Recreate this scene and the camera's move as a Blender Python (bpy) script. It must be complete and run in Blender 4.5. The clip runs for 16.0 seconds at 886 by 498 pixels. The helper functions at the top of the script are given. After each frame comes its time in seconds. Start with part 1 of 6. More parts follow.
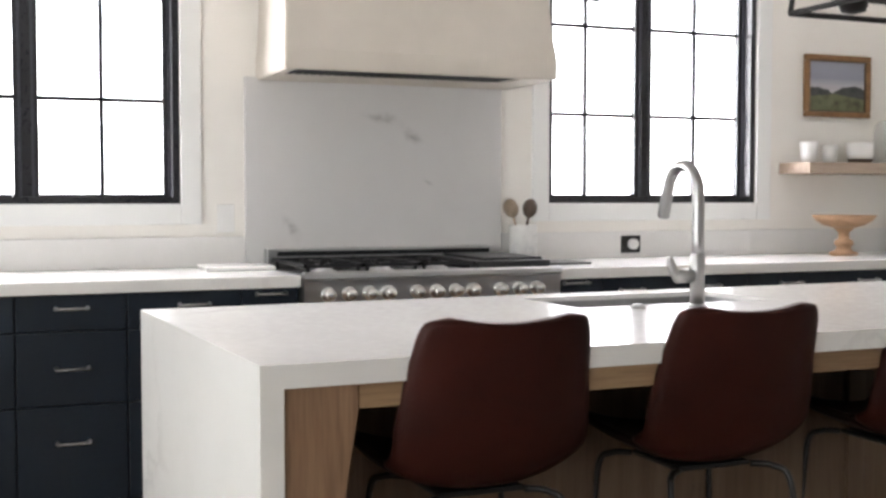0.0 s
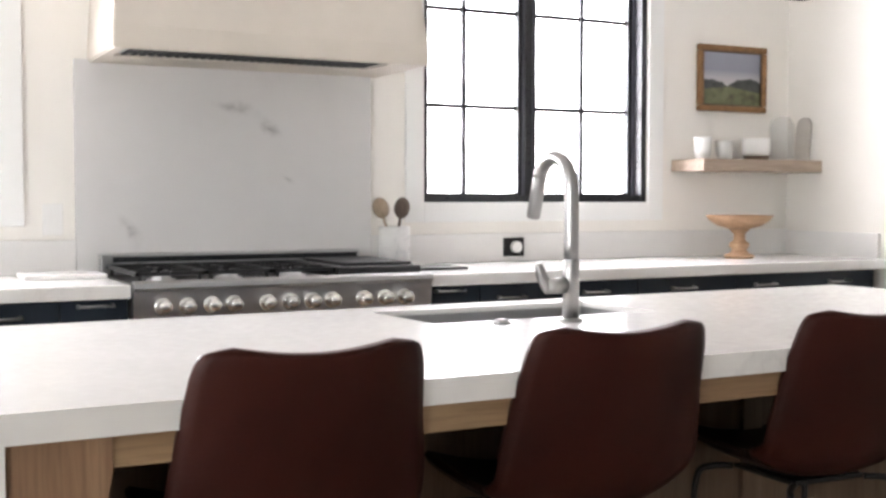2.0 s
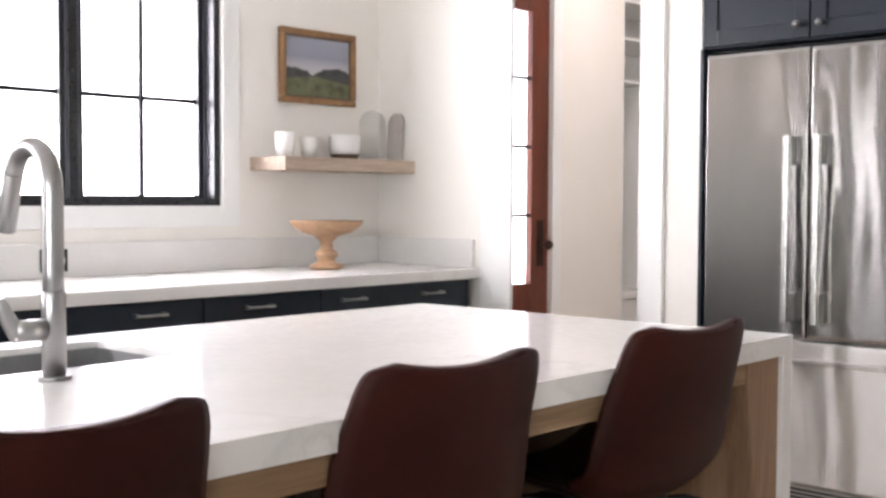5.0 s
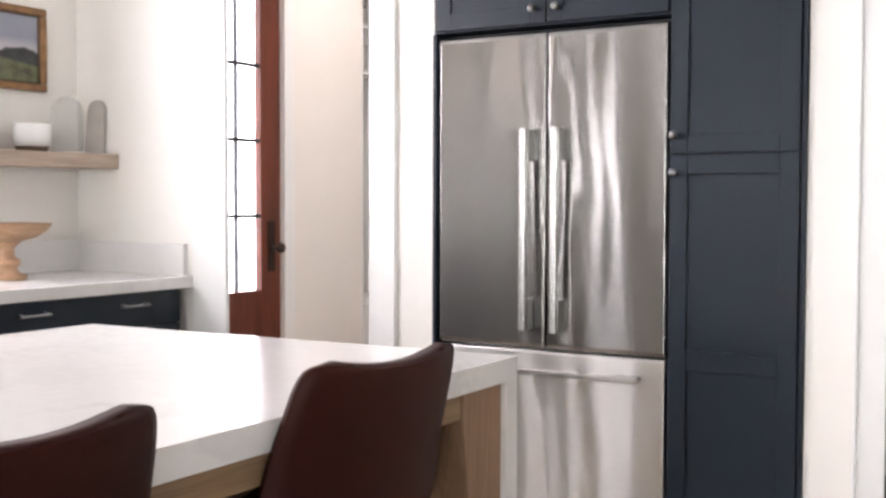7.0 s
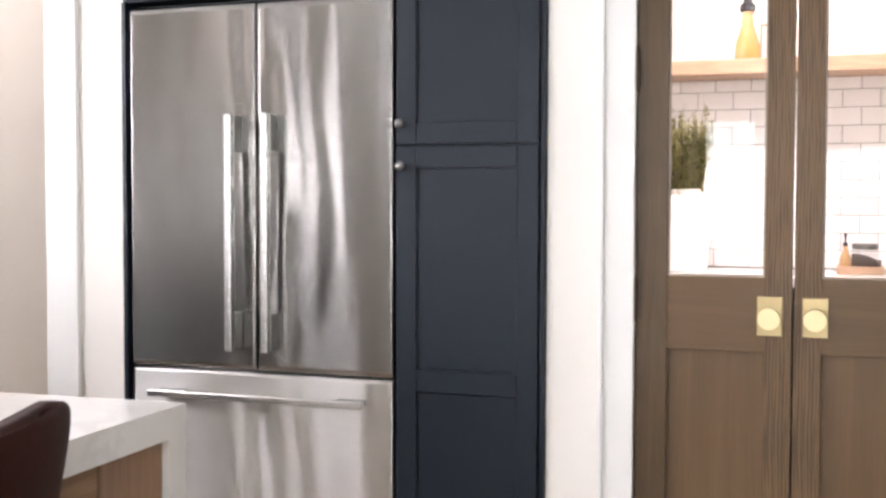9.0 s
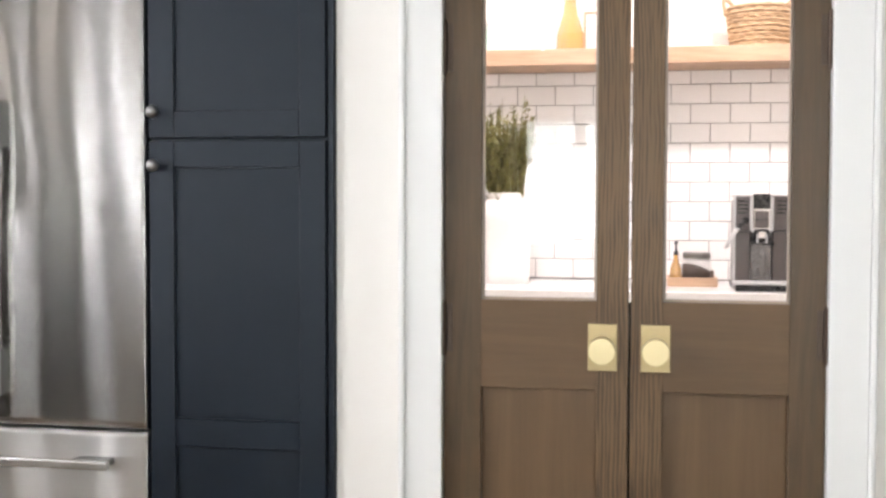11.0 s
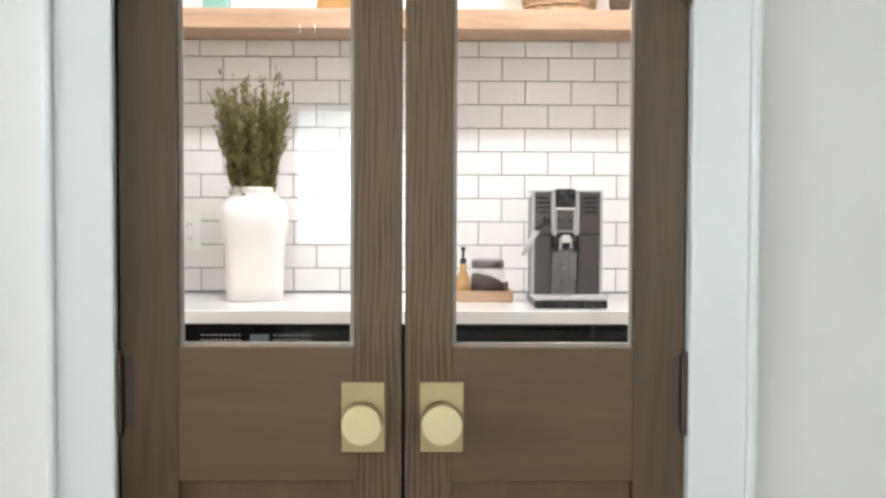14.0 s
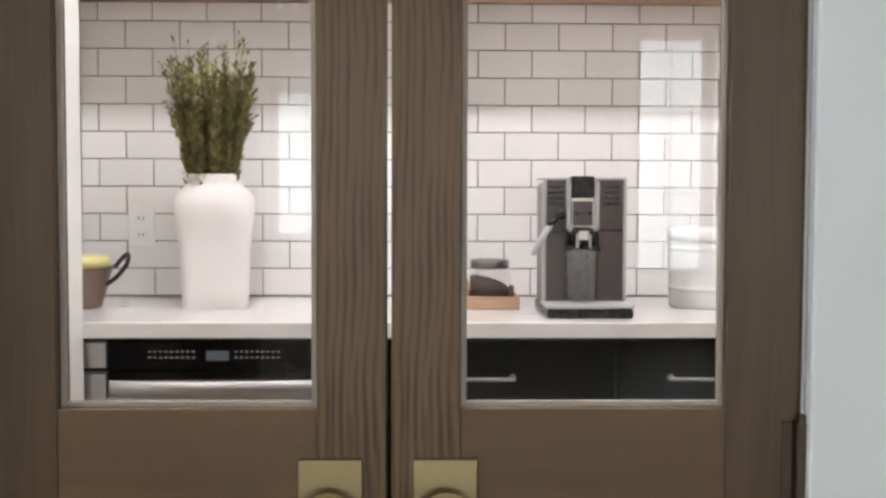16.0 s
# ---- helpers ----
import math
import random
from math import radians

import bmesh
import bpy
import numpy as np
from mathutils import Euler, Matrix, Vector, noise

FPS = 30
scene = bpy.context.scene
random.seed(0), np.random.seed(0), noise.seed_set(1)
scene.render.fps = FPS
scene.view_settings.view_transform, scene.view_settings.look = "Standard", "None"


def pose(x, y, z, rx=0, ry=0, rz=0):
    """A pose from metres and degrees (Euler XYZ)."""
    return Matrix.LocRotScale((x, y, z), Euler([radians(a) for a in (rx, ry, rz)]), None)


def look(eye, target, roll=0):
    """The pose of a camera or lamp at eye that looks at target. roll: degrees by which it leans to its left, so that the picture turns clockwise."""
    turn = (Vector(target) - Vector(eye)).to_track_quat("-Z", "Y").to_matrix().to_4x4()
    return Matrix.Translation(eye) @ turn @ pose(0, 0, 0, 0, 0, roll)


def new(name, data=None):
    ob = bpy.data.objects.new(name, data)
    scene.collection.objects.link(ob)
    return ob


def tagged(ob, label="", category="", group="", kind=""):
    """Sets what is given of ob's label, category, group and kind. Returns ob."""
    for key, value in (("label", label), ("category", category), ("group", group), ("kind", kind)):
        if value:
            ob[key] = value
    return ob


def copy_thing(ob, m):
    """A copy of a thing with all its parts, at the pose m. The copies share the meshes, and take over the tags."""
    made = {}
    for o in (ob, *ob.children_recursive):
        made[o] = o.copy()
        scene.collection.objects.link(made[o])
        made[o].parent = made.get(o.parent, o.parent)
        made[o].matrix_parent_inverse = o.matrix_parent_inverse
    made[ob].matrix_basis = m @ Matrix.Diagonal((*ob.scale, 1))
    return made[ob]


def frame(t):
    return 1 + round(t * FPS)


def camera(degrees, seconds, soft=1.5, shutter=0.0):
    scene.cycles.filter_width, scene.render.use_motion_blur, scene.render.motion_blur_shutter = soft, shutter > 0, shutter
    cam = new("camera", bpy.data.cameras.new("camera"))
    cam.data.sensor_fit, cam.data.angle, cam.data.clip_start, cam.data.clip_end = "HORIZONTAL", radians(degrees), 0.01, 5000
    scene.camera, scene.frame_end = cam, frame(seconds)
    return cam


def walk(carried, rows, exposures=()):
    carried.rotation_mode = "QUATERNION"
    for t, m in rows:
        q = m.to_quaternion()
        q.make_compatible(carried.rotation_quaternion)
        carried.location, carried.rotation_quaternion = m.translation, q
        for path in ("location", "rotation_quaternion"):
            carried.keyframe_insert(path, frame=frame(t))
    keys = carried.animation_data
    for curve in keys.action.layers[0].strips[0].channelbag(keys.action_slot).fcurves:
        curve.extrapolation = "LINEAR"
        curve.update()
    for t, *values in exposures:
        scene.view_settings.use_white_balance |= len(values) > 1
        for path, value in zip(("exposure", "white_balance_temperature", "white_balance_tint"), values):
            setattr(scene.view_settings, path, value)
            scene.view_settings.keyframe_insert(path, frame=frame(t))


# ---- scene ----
cam = camera(42.7, 16.0, soft=2.8)
# seconds, eye x y z, yaw, pitch, roll
PATH = [
    (0, -0.046, 0.580, 1.218, -22.35, -2.67, 0.02),
    (0.5, 0.024, 0.684, 1.216, -23.23, -2.65, 0.08),
    (1, 0.114, 0.785, 1.221, -24.53, -2.63, -0.01),
    (1.5, 0.228, 0.887, 1.219, -25.78, -2.62, 0.03),
    (2, 0.311, 0.960, 1.207, -27.05, -2.61, 0.03),
    (2.5, 0.422, 1.061, 1.219, -29.33, -2.65, 0.12),
    (3, 0.513, 1.136, 1.209, -33.06, -2.64, 0.13),
    (3.5, 0.617, 1.221, 1.214, -37.06, -2.63, 0.11),
    (4, 0.729, 1.306, 1.210, -40.33, -2.59, 0.14),
    (4.5, 0.814, 1.377, 1.211, -43.20, -2.59, 0.17),
    (5, 0.913, 1.461, 1.217, -46.23, -2.53, 0.24),
    (7.5, 1.522, 1.686, 1.212, -61.44, -2.50, 0.21),
    (8, 1.638, 1.744, 1.201, -65.08, -2.47, 0.27),
    (8.5, 1.803, 1.771, 1.207, -68.36, -2.50, 0.12),
    (9, 1.932, 1.793, 1.203, -71.02, -2.39, 0.16),
    (9.5, 2.075, 1.808, 1.215, -73.05, -2.51, 0.09),
    (10, 2.228, 1.827, 1.217, -75.29, -2.42, 0.09),
    (12.5, 2.959, 1.869, 1.223, -86.43, -2.44, 0.20),
    (13, 3.100, 1.866, 1.215, -88.52, -2.44, 0.19),
    (13.5, 3.263, 1.852, 1.224, -90.14, -2.42, 0.18),
    (14, 3.395, 1.854, 1.219, -90.78, -2.43, 0.21),
    (14.5, 3.557, 1.870, 1.232, -91.05, -2.52, 0.18),
    (15, 3.691, 1.880, 1.224, -91.22, -2.61, 0.18),
    (15.5, 3.787, 1.878, 1.221, -91.31, -2.79, 0.15),
    (16, 3.929, 1.863, 1.225, -91.39, -3.08, 0.17),
]


def eye_pose(x, y, z, yaw, pitch, roll):
    """A pose from the eye, yaw to the left of +y, pitch up and roll."""
    a, b = radians(yaw), radians(pitch)
    ahead = Vector((-math.sin(a) * math.cos(b), math.cos(a) * math.cos(b), math.sin(b)))
    return look((x, y, z), Vector((x, y, z)) + ahead, roll)


# seconds, stops, kelvin, tint
EXPOSURE = [(0, 0.05, 6450, 17), (2, 0.37, 6450, 18), (4, 0.36, 6400, 20), (8, 0.52, 6400, 21), (10, 0.38, 6380, 20), (12.4, 0.22, 6150, 8), (13.3, 0.09, 6080, 7), (14.5, -0.02, 5980, 8), (15.2, -0.18, 6000, 10), (16, -0.40, 6030, 11)]
walk(cam, [(t, eye_pose(*row)) for t, *row in PATH], exposures=EXPOSURE)

# ---- light ----
world = bpy.data.worlds.new("sky")
scene.world = world
world.use_nodes = True
sky = world.node_tree.nodes.new("ShaderNodeTexSky")
sky.sky_type, sky.sun_disc = "NISHITA", False
sky.sun_elevation, sky.sun_rotation = radians(65), radians(13)
world.node_tree.links.new(sky.outputs[0], world.node_tree.nodes["Background"].inputs[0])
world.node_tree.nodes["Background"].inputs[1].default_value = 0.1

sun = new("sun", bpy.data.lights.new("sun", "SUN"))
sun.data.energy, sun.data.angle, sun.data.color = 0.8, radians(20.0), (1.0, 0.96, 0.90)
sun.matrix_world = look((0.9, 4, 9), (0, 0, 0))


def window_light(name, at, towards, width, height, power, color=(1.0, 1.0, 1.0)):
    """An area lamp: daylight at a window's opening, a ceiling lamp or added fill."""
    ob = new(name, bpy.data.lights.new(name, "AREA"))
    ob.data.shape, ob.data.size, ob.data.size_y = "RECTANGLE", width, height
    ob.data.energy, ob.data.color = power, color
    ob.matrix_world = look(at, towards)
    return ob


DAY = (0.96, 0.975, 0.97)
GARDEN = (0.93, 1.0, 0.95)
window_light("daylight_north_left", (0.15, 5.68, 1.85), (0.15, 0, 1.85), 1.3, 1.4, 88, DAY)
window_light("daylight_north_right", (3.12, 5.68, 1.85), (3.12, 0, 1.85), 1.3, 1.4, 88, DAY)
window_light("daylight_entry", (5.75, 5.70, 1.45), (5.75, 0, 1.45), 1.5, 2.2, 54, DAY)
window_light("daylight_west_a", (-2.80, 2.45, 1.42), (0, 2.45, 1.42), 1.15, 1.24, 88, GARDEN)
window_light("daylight_west_b", (-2.80, -0.45, 1.5), (0, -0.45, 1.5), 1.15, 1.9, 78, GARDEN)
window_light("daylight_west_high", (-2.80, 2.86, 2.65), (0, 2.86, 2.65), 0.26, 0.16, 2.6, GARDEN)
# weak fill from the south, added without a known source
window_light("daylight_south_a", (0.4, -2.80, 1.25), (0.4, 0, 1.25), 1.75, 2.15, 3, DAY)
window_light("daylight_south_b", (3.4, -2.80, 1.25), (3.4, 0, 1.25), 1.75, 2.15, 3, DAY)
for y in (1.35, 2.25):
    window_light("pantry_ceiling_lamp", (6.24, y, 2.69), (6.24, y, 0), 0.12, 0.12, 23, (1.0, 0.93, 0.885))
# added fill that brightens the passage, no lamp known there
window_light("mudroom_ceiling_glow", (6.3, 4.86, 2.69), (6.3, 4.86, 0), 0.4, 0.4, 3.5, (1.0, 0.92, 0.86))
# ---- materials ----
def tree(name):
    m = bpy.data.materials.new(name)
    m.use_nodes = True
    n, l = m.node_tree.nodes, m.node_tree.links
    return m, n, l, n["Principled BSDF"]


def ramp(n, l, source, stops):
    r = n.new("ShaderNodeValToRGB")
    while len(r.color_ramp.elements) < len(stops):
        r.color_ramp.elements.new(0.5)
    for e, (at, c) in zip(r.color_ramp.elements, stops):
        e.position, e.color = at, (*c, 1)
    l.new(source, r.inputs[0])
    return r


def coords(n, l, scale=(1, 1, 1), turn=(0, 0, 0)):
    c, m = n.new("ShaderNodeTexCoord"), n.new("ShaderNodeMapping")
    m.inputs["Scale"].default_value, m.inputs["Rotation"].default_value = scale, turn
    l.new(c.outputs["Object"], m.inputs[0])
    return m.outputs[0]


def grain_noise(n, l, vec, scale, detail=4.0, rough=0.55):
    t = n.new("ShaderNodeTexNoise")
    t.inputs["Scale"].default_value, t.inputs["Detail"].default_value, t.inputs["Roughness"].default_value = scale, detail, rough
    l.new(vec, t.inputs["Vector"])
    return t.outputs["Fac"]


def bump(n, l, p, height, strength, distance=0.002):
    b = n.new("ShaderNodeBump")
    b.inputs["Strength"].default_value, b.inputs["Distance"].default_value = strength, distance
    l.new(height, b.inputs["Height"])
    l.new(b.outputs[0], p.inputs["Normal"])


def shade(c, k):
    return tuple(min(1.0, v * k) for v in c)


def paint(name, color, rough=0.5, metal=0.0, vary=0.06, coarse=2.5, fine=90.0, relief=0.12, piece=0.0, sheen=0.5):
    """Paint, plaster, stone or metal: broad blotches, a fine grain and a slight relief."""
    m, n, l, p = tree(name)
    v = coords(n, l)
    big = grain_noise(n, l, v, coarse)
    r = ramp(n, l, big, [(0.3, shade(color, 1 - vary)), (0.7, shade(color, 1 + vary))])
    out = r.outputs[0]
    if piece:
        info, mix = n.new("ShaderNodeObjectInfo"), n.new("ShaderNodeMixRGB")
        mix.blend_type = "MULTIPLY"
        mix.inputs[0].default_value = 1.0
        tone = ramp(n, l, info.outputs["Random"], [(0.0, (1 - piece,) * 3), (1.0, (1.0,) * 3)])
        l.new(out, mix.inputs[1])
        l.new(tone.outputs[0], mix.inputs[2])
        out = mix.outputs[0]
    l.new(out, p.inputs["Base Color"])
    small = grain_noise(n, l, v, fine)
    rr = ramp(n, l, small, [(0.25, (max(0.02, rough - 0.06),) * 3), (0.75, (min(1, rough + 0.06),) * 3)])
    l.new(rr.outputs[0], p.inputs["Roughness"])
    p.inputs["Metallic"].default_value, p.inputs["Specular IOR Level"].default_value = metal, sheen
    if relief:
        bump(n, l, p, small, relief, 0.001)
    return m


def wood(name, light, dark, axis="x", scale=9.0, rough=0.45, knots=0.0, relief=0.25, contrast=(0.35, 0.65), pore=0.55):
    """Wood with its grain along an axis: bands, pores and broad tone shifts."""
    m, n, l, p = tree(name)
    s = {"x": (0.09, 1, 1), "y": (1, 0.09, 1), "z": (1, 1, 0.09)}[axis]
    v = coords(n, l, s)
    warp = n.new("ShaderNodeTexNoise")
    warp.inputs["Scale"].default_value, warp.inputs["Detail"].default_value = scale * 0.7, 3
    l.new(v, warp.inputs["Vector"])
    mix = n.new("ShaderNodeVectorMath")
    mix.operation = "MULTIPLY_ADD"
    mix.inputs[1].default_value = (0.22 + knots,) * 3
    l.new(warp.outputs["Color"], mix.inputs[0])
    l.new(v, mix.inputs[2])
    bands = n.new("ShaderNodeTexNoise")
    bands.inputs["Scale"].default_value, bands.inputs["Detail"].default_value, bands.inputs["Roughness"].default_value = scale * 2.2, 6, 0.62
    l.new(mix.outputs[0], bands.inputs["Vector"])
    pores = grain_noise(n, l, coords(n, l, tuple(q * 0.5 if q < 1 else q for q in s)), scale * 22, 3)
    r = ramp(n, l, bands.outputs["Fac"], [(contrast[0], dark), (contrast[1], light)])
    pr = ramp(n, l, pores, [(0.35, (0.72,) * 3), (0.55, (1.0,) * 3)])
    mul = n.new("ShaderNodeMixRGB")
    mul.blend_type = "MULTIPLY"
    mul.inputs[0].default_value = pore
    l.new(r.outputs[0], mul.inputs[1])
    l.new(pr.outputs[0], mul.inputs[2])
    l.new(mul.outputs[0], p.inputs["Base Color"])
    p.inputs["Roughness"].default_value, p.inputs["Specular IOR Level"].default_value = rough, 0.35
    bump(n, l, p, pores, relief, 0.001)
    return m


def flowing(name, light, dark, rough=0.45):
    """Coarse wood whose grain runs upright in long wavering lines."""
    m, n, l, p = tree(name)
    v = coords(n, l, (1, 1, 0.26))
    w = n.new("ShaderNodeTexWave")
    w.bands_direction, w.wave_profile = "Y", "SIN"
    for key, value in (("Scale", 38), ("Distortion", 15), ("Detail", 3), ("Detail Scale", 0.26), ("Detail Roughness", 0.5)):
        w.inputs[key].default_value = value
    l.new(v, w.inputs["Vector"])
    streak = grain_noise(n, l, coords(n, l, (1, 1, 0.05)), 130, 4)
    broad = grain_noise(n, l, coords(n, l, (1, 1, 0.3)), 9, 2)
    half = n.new("ShaderNodeMath")
    half.operation, half.inputs[1].default_value = "MULTIPLY_ADD", 0.27
    l.new(w.outputs["Fac"], half.inputs[0])
    l.new(streak, half.inputs[2])
    full = n.new("ShaderNodeMath")
    full.operation, full.inputs[1].default_value = "MULTIPLY_ADD", 0.62
    l.new(broad, full.inputs[0])
    l.new(half.outputs[0], full.inputs[2])
    r = ramp(n, l, full.outputs[0], [(0.70, dark), (1.02, light)])
    l.new(r.outputs[0], p.inputs["Base Color"])
    p.inputs["Roughness"].default_value, p.inputs["Specular IOR Level"].default_value = rough, 0.35
    bump(n, l, p, half.outputs[0], 0.3, 0.001)
    return m


def marble(name, base, vein, rough=0.18, scale=1.1, width=0.035, strength=1.0, where=(0, 0, 0)):
    """Pale stone with a few soft wandering veins and a cloudy ground."""
    m, n, l, p = tree(name)
    c, mp = n.new("ShaderNodeTexCoord"), n.new("ShaderNodeMapping")
    mp.inputs["Location"].default_value, mp.inputs["Rotation"].default_value = where, (0.3, 0.5, 0.6)
    l.new(c.outputs["Object"], mp.inputs[0])
    v = mp.outputs[0]
    w = n.new("ShaderNodeTexNoise")
    w.inputs["Scale"].default_value, w.inputs["Detail"].default_value, w.inputs["Roughness"].default_value = scale, 7, 0.6
    w.inputs["Distortion"].default_value = 0.6
    l.new(v, w.inputs["Vector"])
    line = ramp(n, l, w.outputs["Fac"], [(0.5 - width, (0, 0, 0)), (0.5, (1, 1, 1)), (0.5 + width * 0.5, (0, 0, 0))])
    gate = ramp(n, l, grain_noise(n, l, v, scale * 1.3, 2), [(0.50, (0, 0, 0)), (0.68, (strength,) * 3)])
    both = n.new("ShaderNodeMath")
    both.operation = "MULTIPLY"
    l.new(line.outputs[0], both.inputs[0])
    l.new(gate.outputs[0], both.inputs[1])
    cloud = ramp(n, l, grain_noise(n, l, v, scale * 2.4, 5), [(0.3, shade(base, 0.95)), (0.7, shade(base, 1.03))])
    mix = n.new("ShaderNodeMixRGB")
    l.new(both.outputs[0], mix.inputs[0])
    l.new(cloud.outputs[0], mix.inputs[1])
    mix.inputs[2].default_value = (*vein, 1)
    l.new(mix.outputs[0], p.inputs["Base Color"])
    rr = ramp(n, l, grain_noise(n, l, v, 40), [(0.3, (rough * 0.8,) * 3), (0.7, (rough * 1.25,) * 3)])
    l.new(rr.outputs[0], p.inputs["Roughness"])
    return m


def veined(name, base, vein, rough, veins):
    """Pale slab stone with single smoky veins, each at its own place."""
    m, n, l, p = tree(name)
    c = n.new("ShaderNodeTexCoord")
    warp = n.new("ShaderNodeTexNoise")
    warp.inputs["Scale"].default_value, warp.inputs["Detail"].default_value = 9.0, 5
    l.new(c.outputs["Object"], warp.inputs["Vector"])
    bent = n.new("ShaderNodeVectorMath")
    bent.operation, bent.inputs[1].default_value = "MULTIPLY_ADD", (0.09, 0.0, 0.09)
    l.new(warp.outputs["Color"], bent.inputs[0])
    l.new(c.outputs["Object"], bent.inputs[2])
    cloud = ramp(n, l, grain_noise(n, l, c.outputs["Object"], 2.2, 5), [(0.3, shade(base, 0.965)), (0.7, shade(base, 1.03))])
    torn = ramp(n, l, grain_noise(n, l, c.outputs["Object"], 24, 5), [(0.36, (0.15,) * 3), (0.62, (1.0,) * 3)])
    out = cloud.outputs[0]
    for (x, z), long, wide, tilt, strength in veins:
        mp, g = n.new("ShaderNodeMapping"), n.new("ShaderNodeTexGradient")
        mp.vector_type, g.gradient_type = "TEXTURE", "QUADRATIC_SPHERE"
        mp.inputs["Location"].default_value = (x + 0.045, 0, z + 0.045)
        mp.inputs["Rotation"].default_value, mp.inputs["Scale"].default_value = (0, tilt, 0), (long, 1.0, wide)
        l.new(bent.outputs[0], mp.inputs[0])
        l.new(mp.outputs[0], g.inputs[0])
        amount, mix = n.new("ShaderNodeMath"), n.new("ShaderNodeMixRGB")
        amount.operation, amount.use_clamp = "MULTIPLY", True
        scaled = n.new("ShaderNodeMath")
        scaled.operation, scaled.inputs[1].default_value = "MULTIPLY", strength
        l.new(g.outputs["Fac"], scaled.inputs[0])
        l.new(scaled.outputs[0], amount.inputs[0])
        l.new(torn.outputs[0], amount.inputs[1])
        l.new(amount.outputs[0], mix.inputs[0])
        l.new(out, mix.inputs[1])
        mix.inputs[2].default_value = (*vein, 1)
        out = mix.outputs[0]
    l.new(out, p.inputs["Base Color"])
    p.inputs["Roughness"].default_value = rough
    return m


def steel(name, color=(0.62, 0.61, 0.60), rough=0.26, axis="z", stretch=0.0):
    """Brushed steel: fine streaks along an axis and, where rolled, highlights that run across them."""
    m, n, l, p = tree(name)
    p.inputs["Metallic"].default_value = 1.0
    s = {"x": (0.02, 1, 1), "y": (1, 0.02, 1), "z": (1, 1, 0.02)}[axis]
    brush = grain_noise(n, l, coords(n, l, s), 260, 3)
    r = ramp(n, l, brush, [(0.3, shade(color, 0.985)), (0.7, shade(color, 1.015))])
    l.new(r.outputs[0], p.inputs["Base Color"])
    spread = 0.02 if stretch else 0.06
    rr = ramp(n, l, brush, [(0.3, (rough * (1 - spread),) * 3), (0.7, (rough * (1 + spread),) * 3)])
    l.new(rr.outputs[0], p.inputs["Roughness"])
    if stretch:
        # brushed crosswise, so highlights run up and down
        turn = n.new("ShaderNodeTangent")
        turn.direction_type, turn.axis = "RADIAL", "Z"
        l.new(turn.outputs[0], p.inputs["Tangent"])
        p.inputs["Anisotropic"].default_value, p.inputs["Anisotropic Rotation"].default_value = stretch, 0.25
    bump(n, l, p, brush, 0.004 if stretch else 0.02, 0.0004)
    return m


def plain_metal(name, color, rough):
    """Smooth satin metal with only a faint broad change of tone."""
    m, n, l, p = tree(name)
    r = ramp(n, l, grain_noise(n, l, coords(n, l), 4), [(0.3, shade(color, 0.98)), (0.7, shade(color, 1.02))])
    l.new(r.outputs[0], p.inputs["Base Color"])
    p.inputs["Metallic"].default_value, p.inputs["Roughness"].default_value = 1.0, rough
    return m


def leather(name, color):
    m, n, l, p = tree(name)
    v = coords(n, l)
    big = grain_noise(n, l, v, 5, 5)
    r = ramp(n, l, big, [(0.3, shade(color, 0.78)), (0.7, shade(color, 1.2))])
    l.new(r.outputs[0], p.inputs["Base Color"])
    cell = n.new("ShaderNodeTexVoronoi")
    cell.inputs["Scale"].default_value = 420
    l.new(v, cell.inputs["Vector"])
    p.inputs["Roughness"].default_value, p.inputs["Specular IOR Level"].default_value = 0.50, 0.14
    bump(n, l, p, cell.outputs["Distance"], 0.25, 0.0008)
    return m


def glass(name, tint=(1, 1, 1), rough=0.0, ior=1.45):
    m, n, l, p = tree(name)
    p.inputs["Base Color"].default_value = (*tint, 1)
    p.inputs["Transmission Weight"].default_value = 1.0
    p.inputs["Roughness"].default_value, p.inputs["IOR"].default_value = rough, ior
    return m


def pale_glass(name, color, alpha):
    """Thin clear ware: mostly see-through, with a soft gloss."""
    m, n, l, p = tree(name)
    p.inputs["Base Color"].default_value = (*color, 1)
    p.inputs["Alpha"].default_value, p.inputs["Roughness"].default_value = alpha, 0.06
    return m


def glow(name, color, strength):
    m, n, l, p = tree(name)
    p.inputs["Emission Color"].default_value = (*color, 1)
    p.inputs["Base Color"].default_value = (*shade(color, 0.06), 1)
    p.inputs["Emission Strength"].default_value = strength
    return m


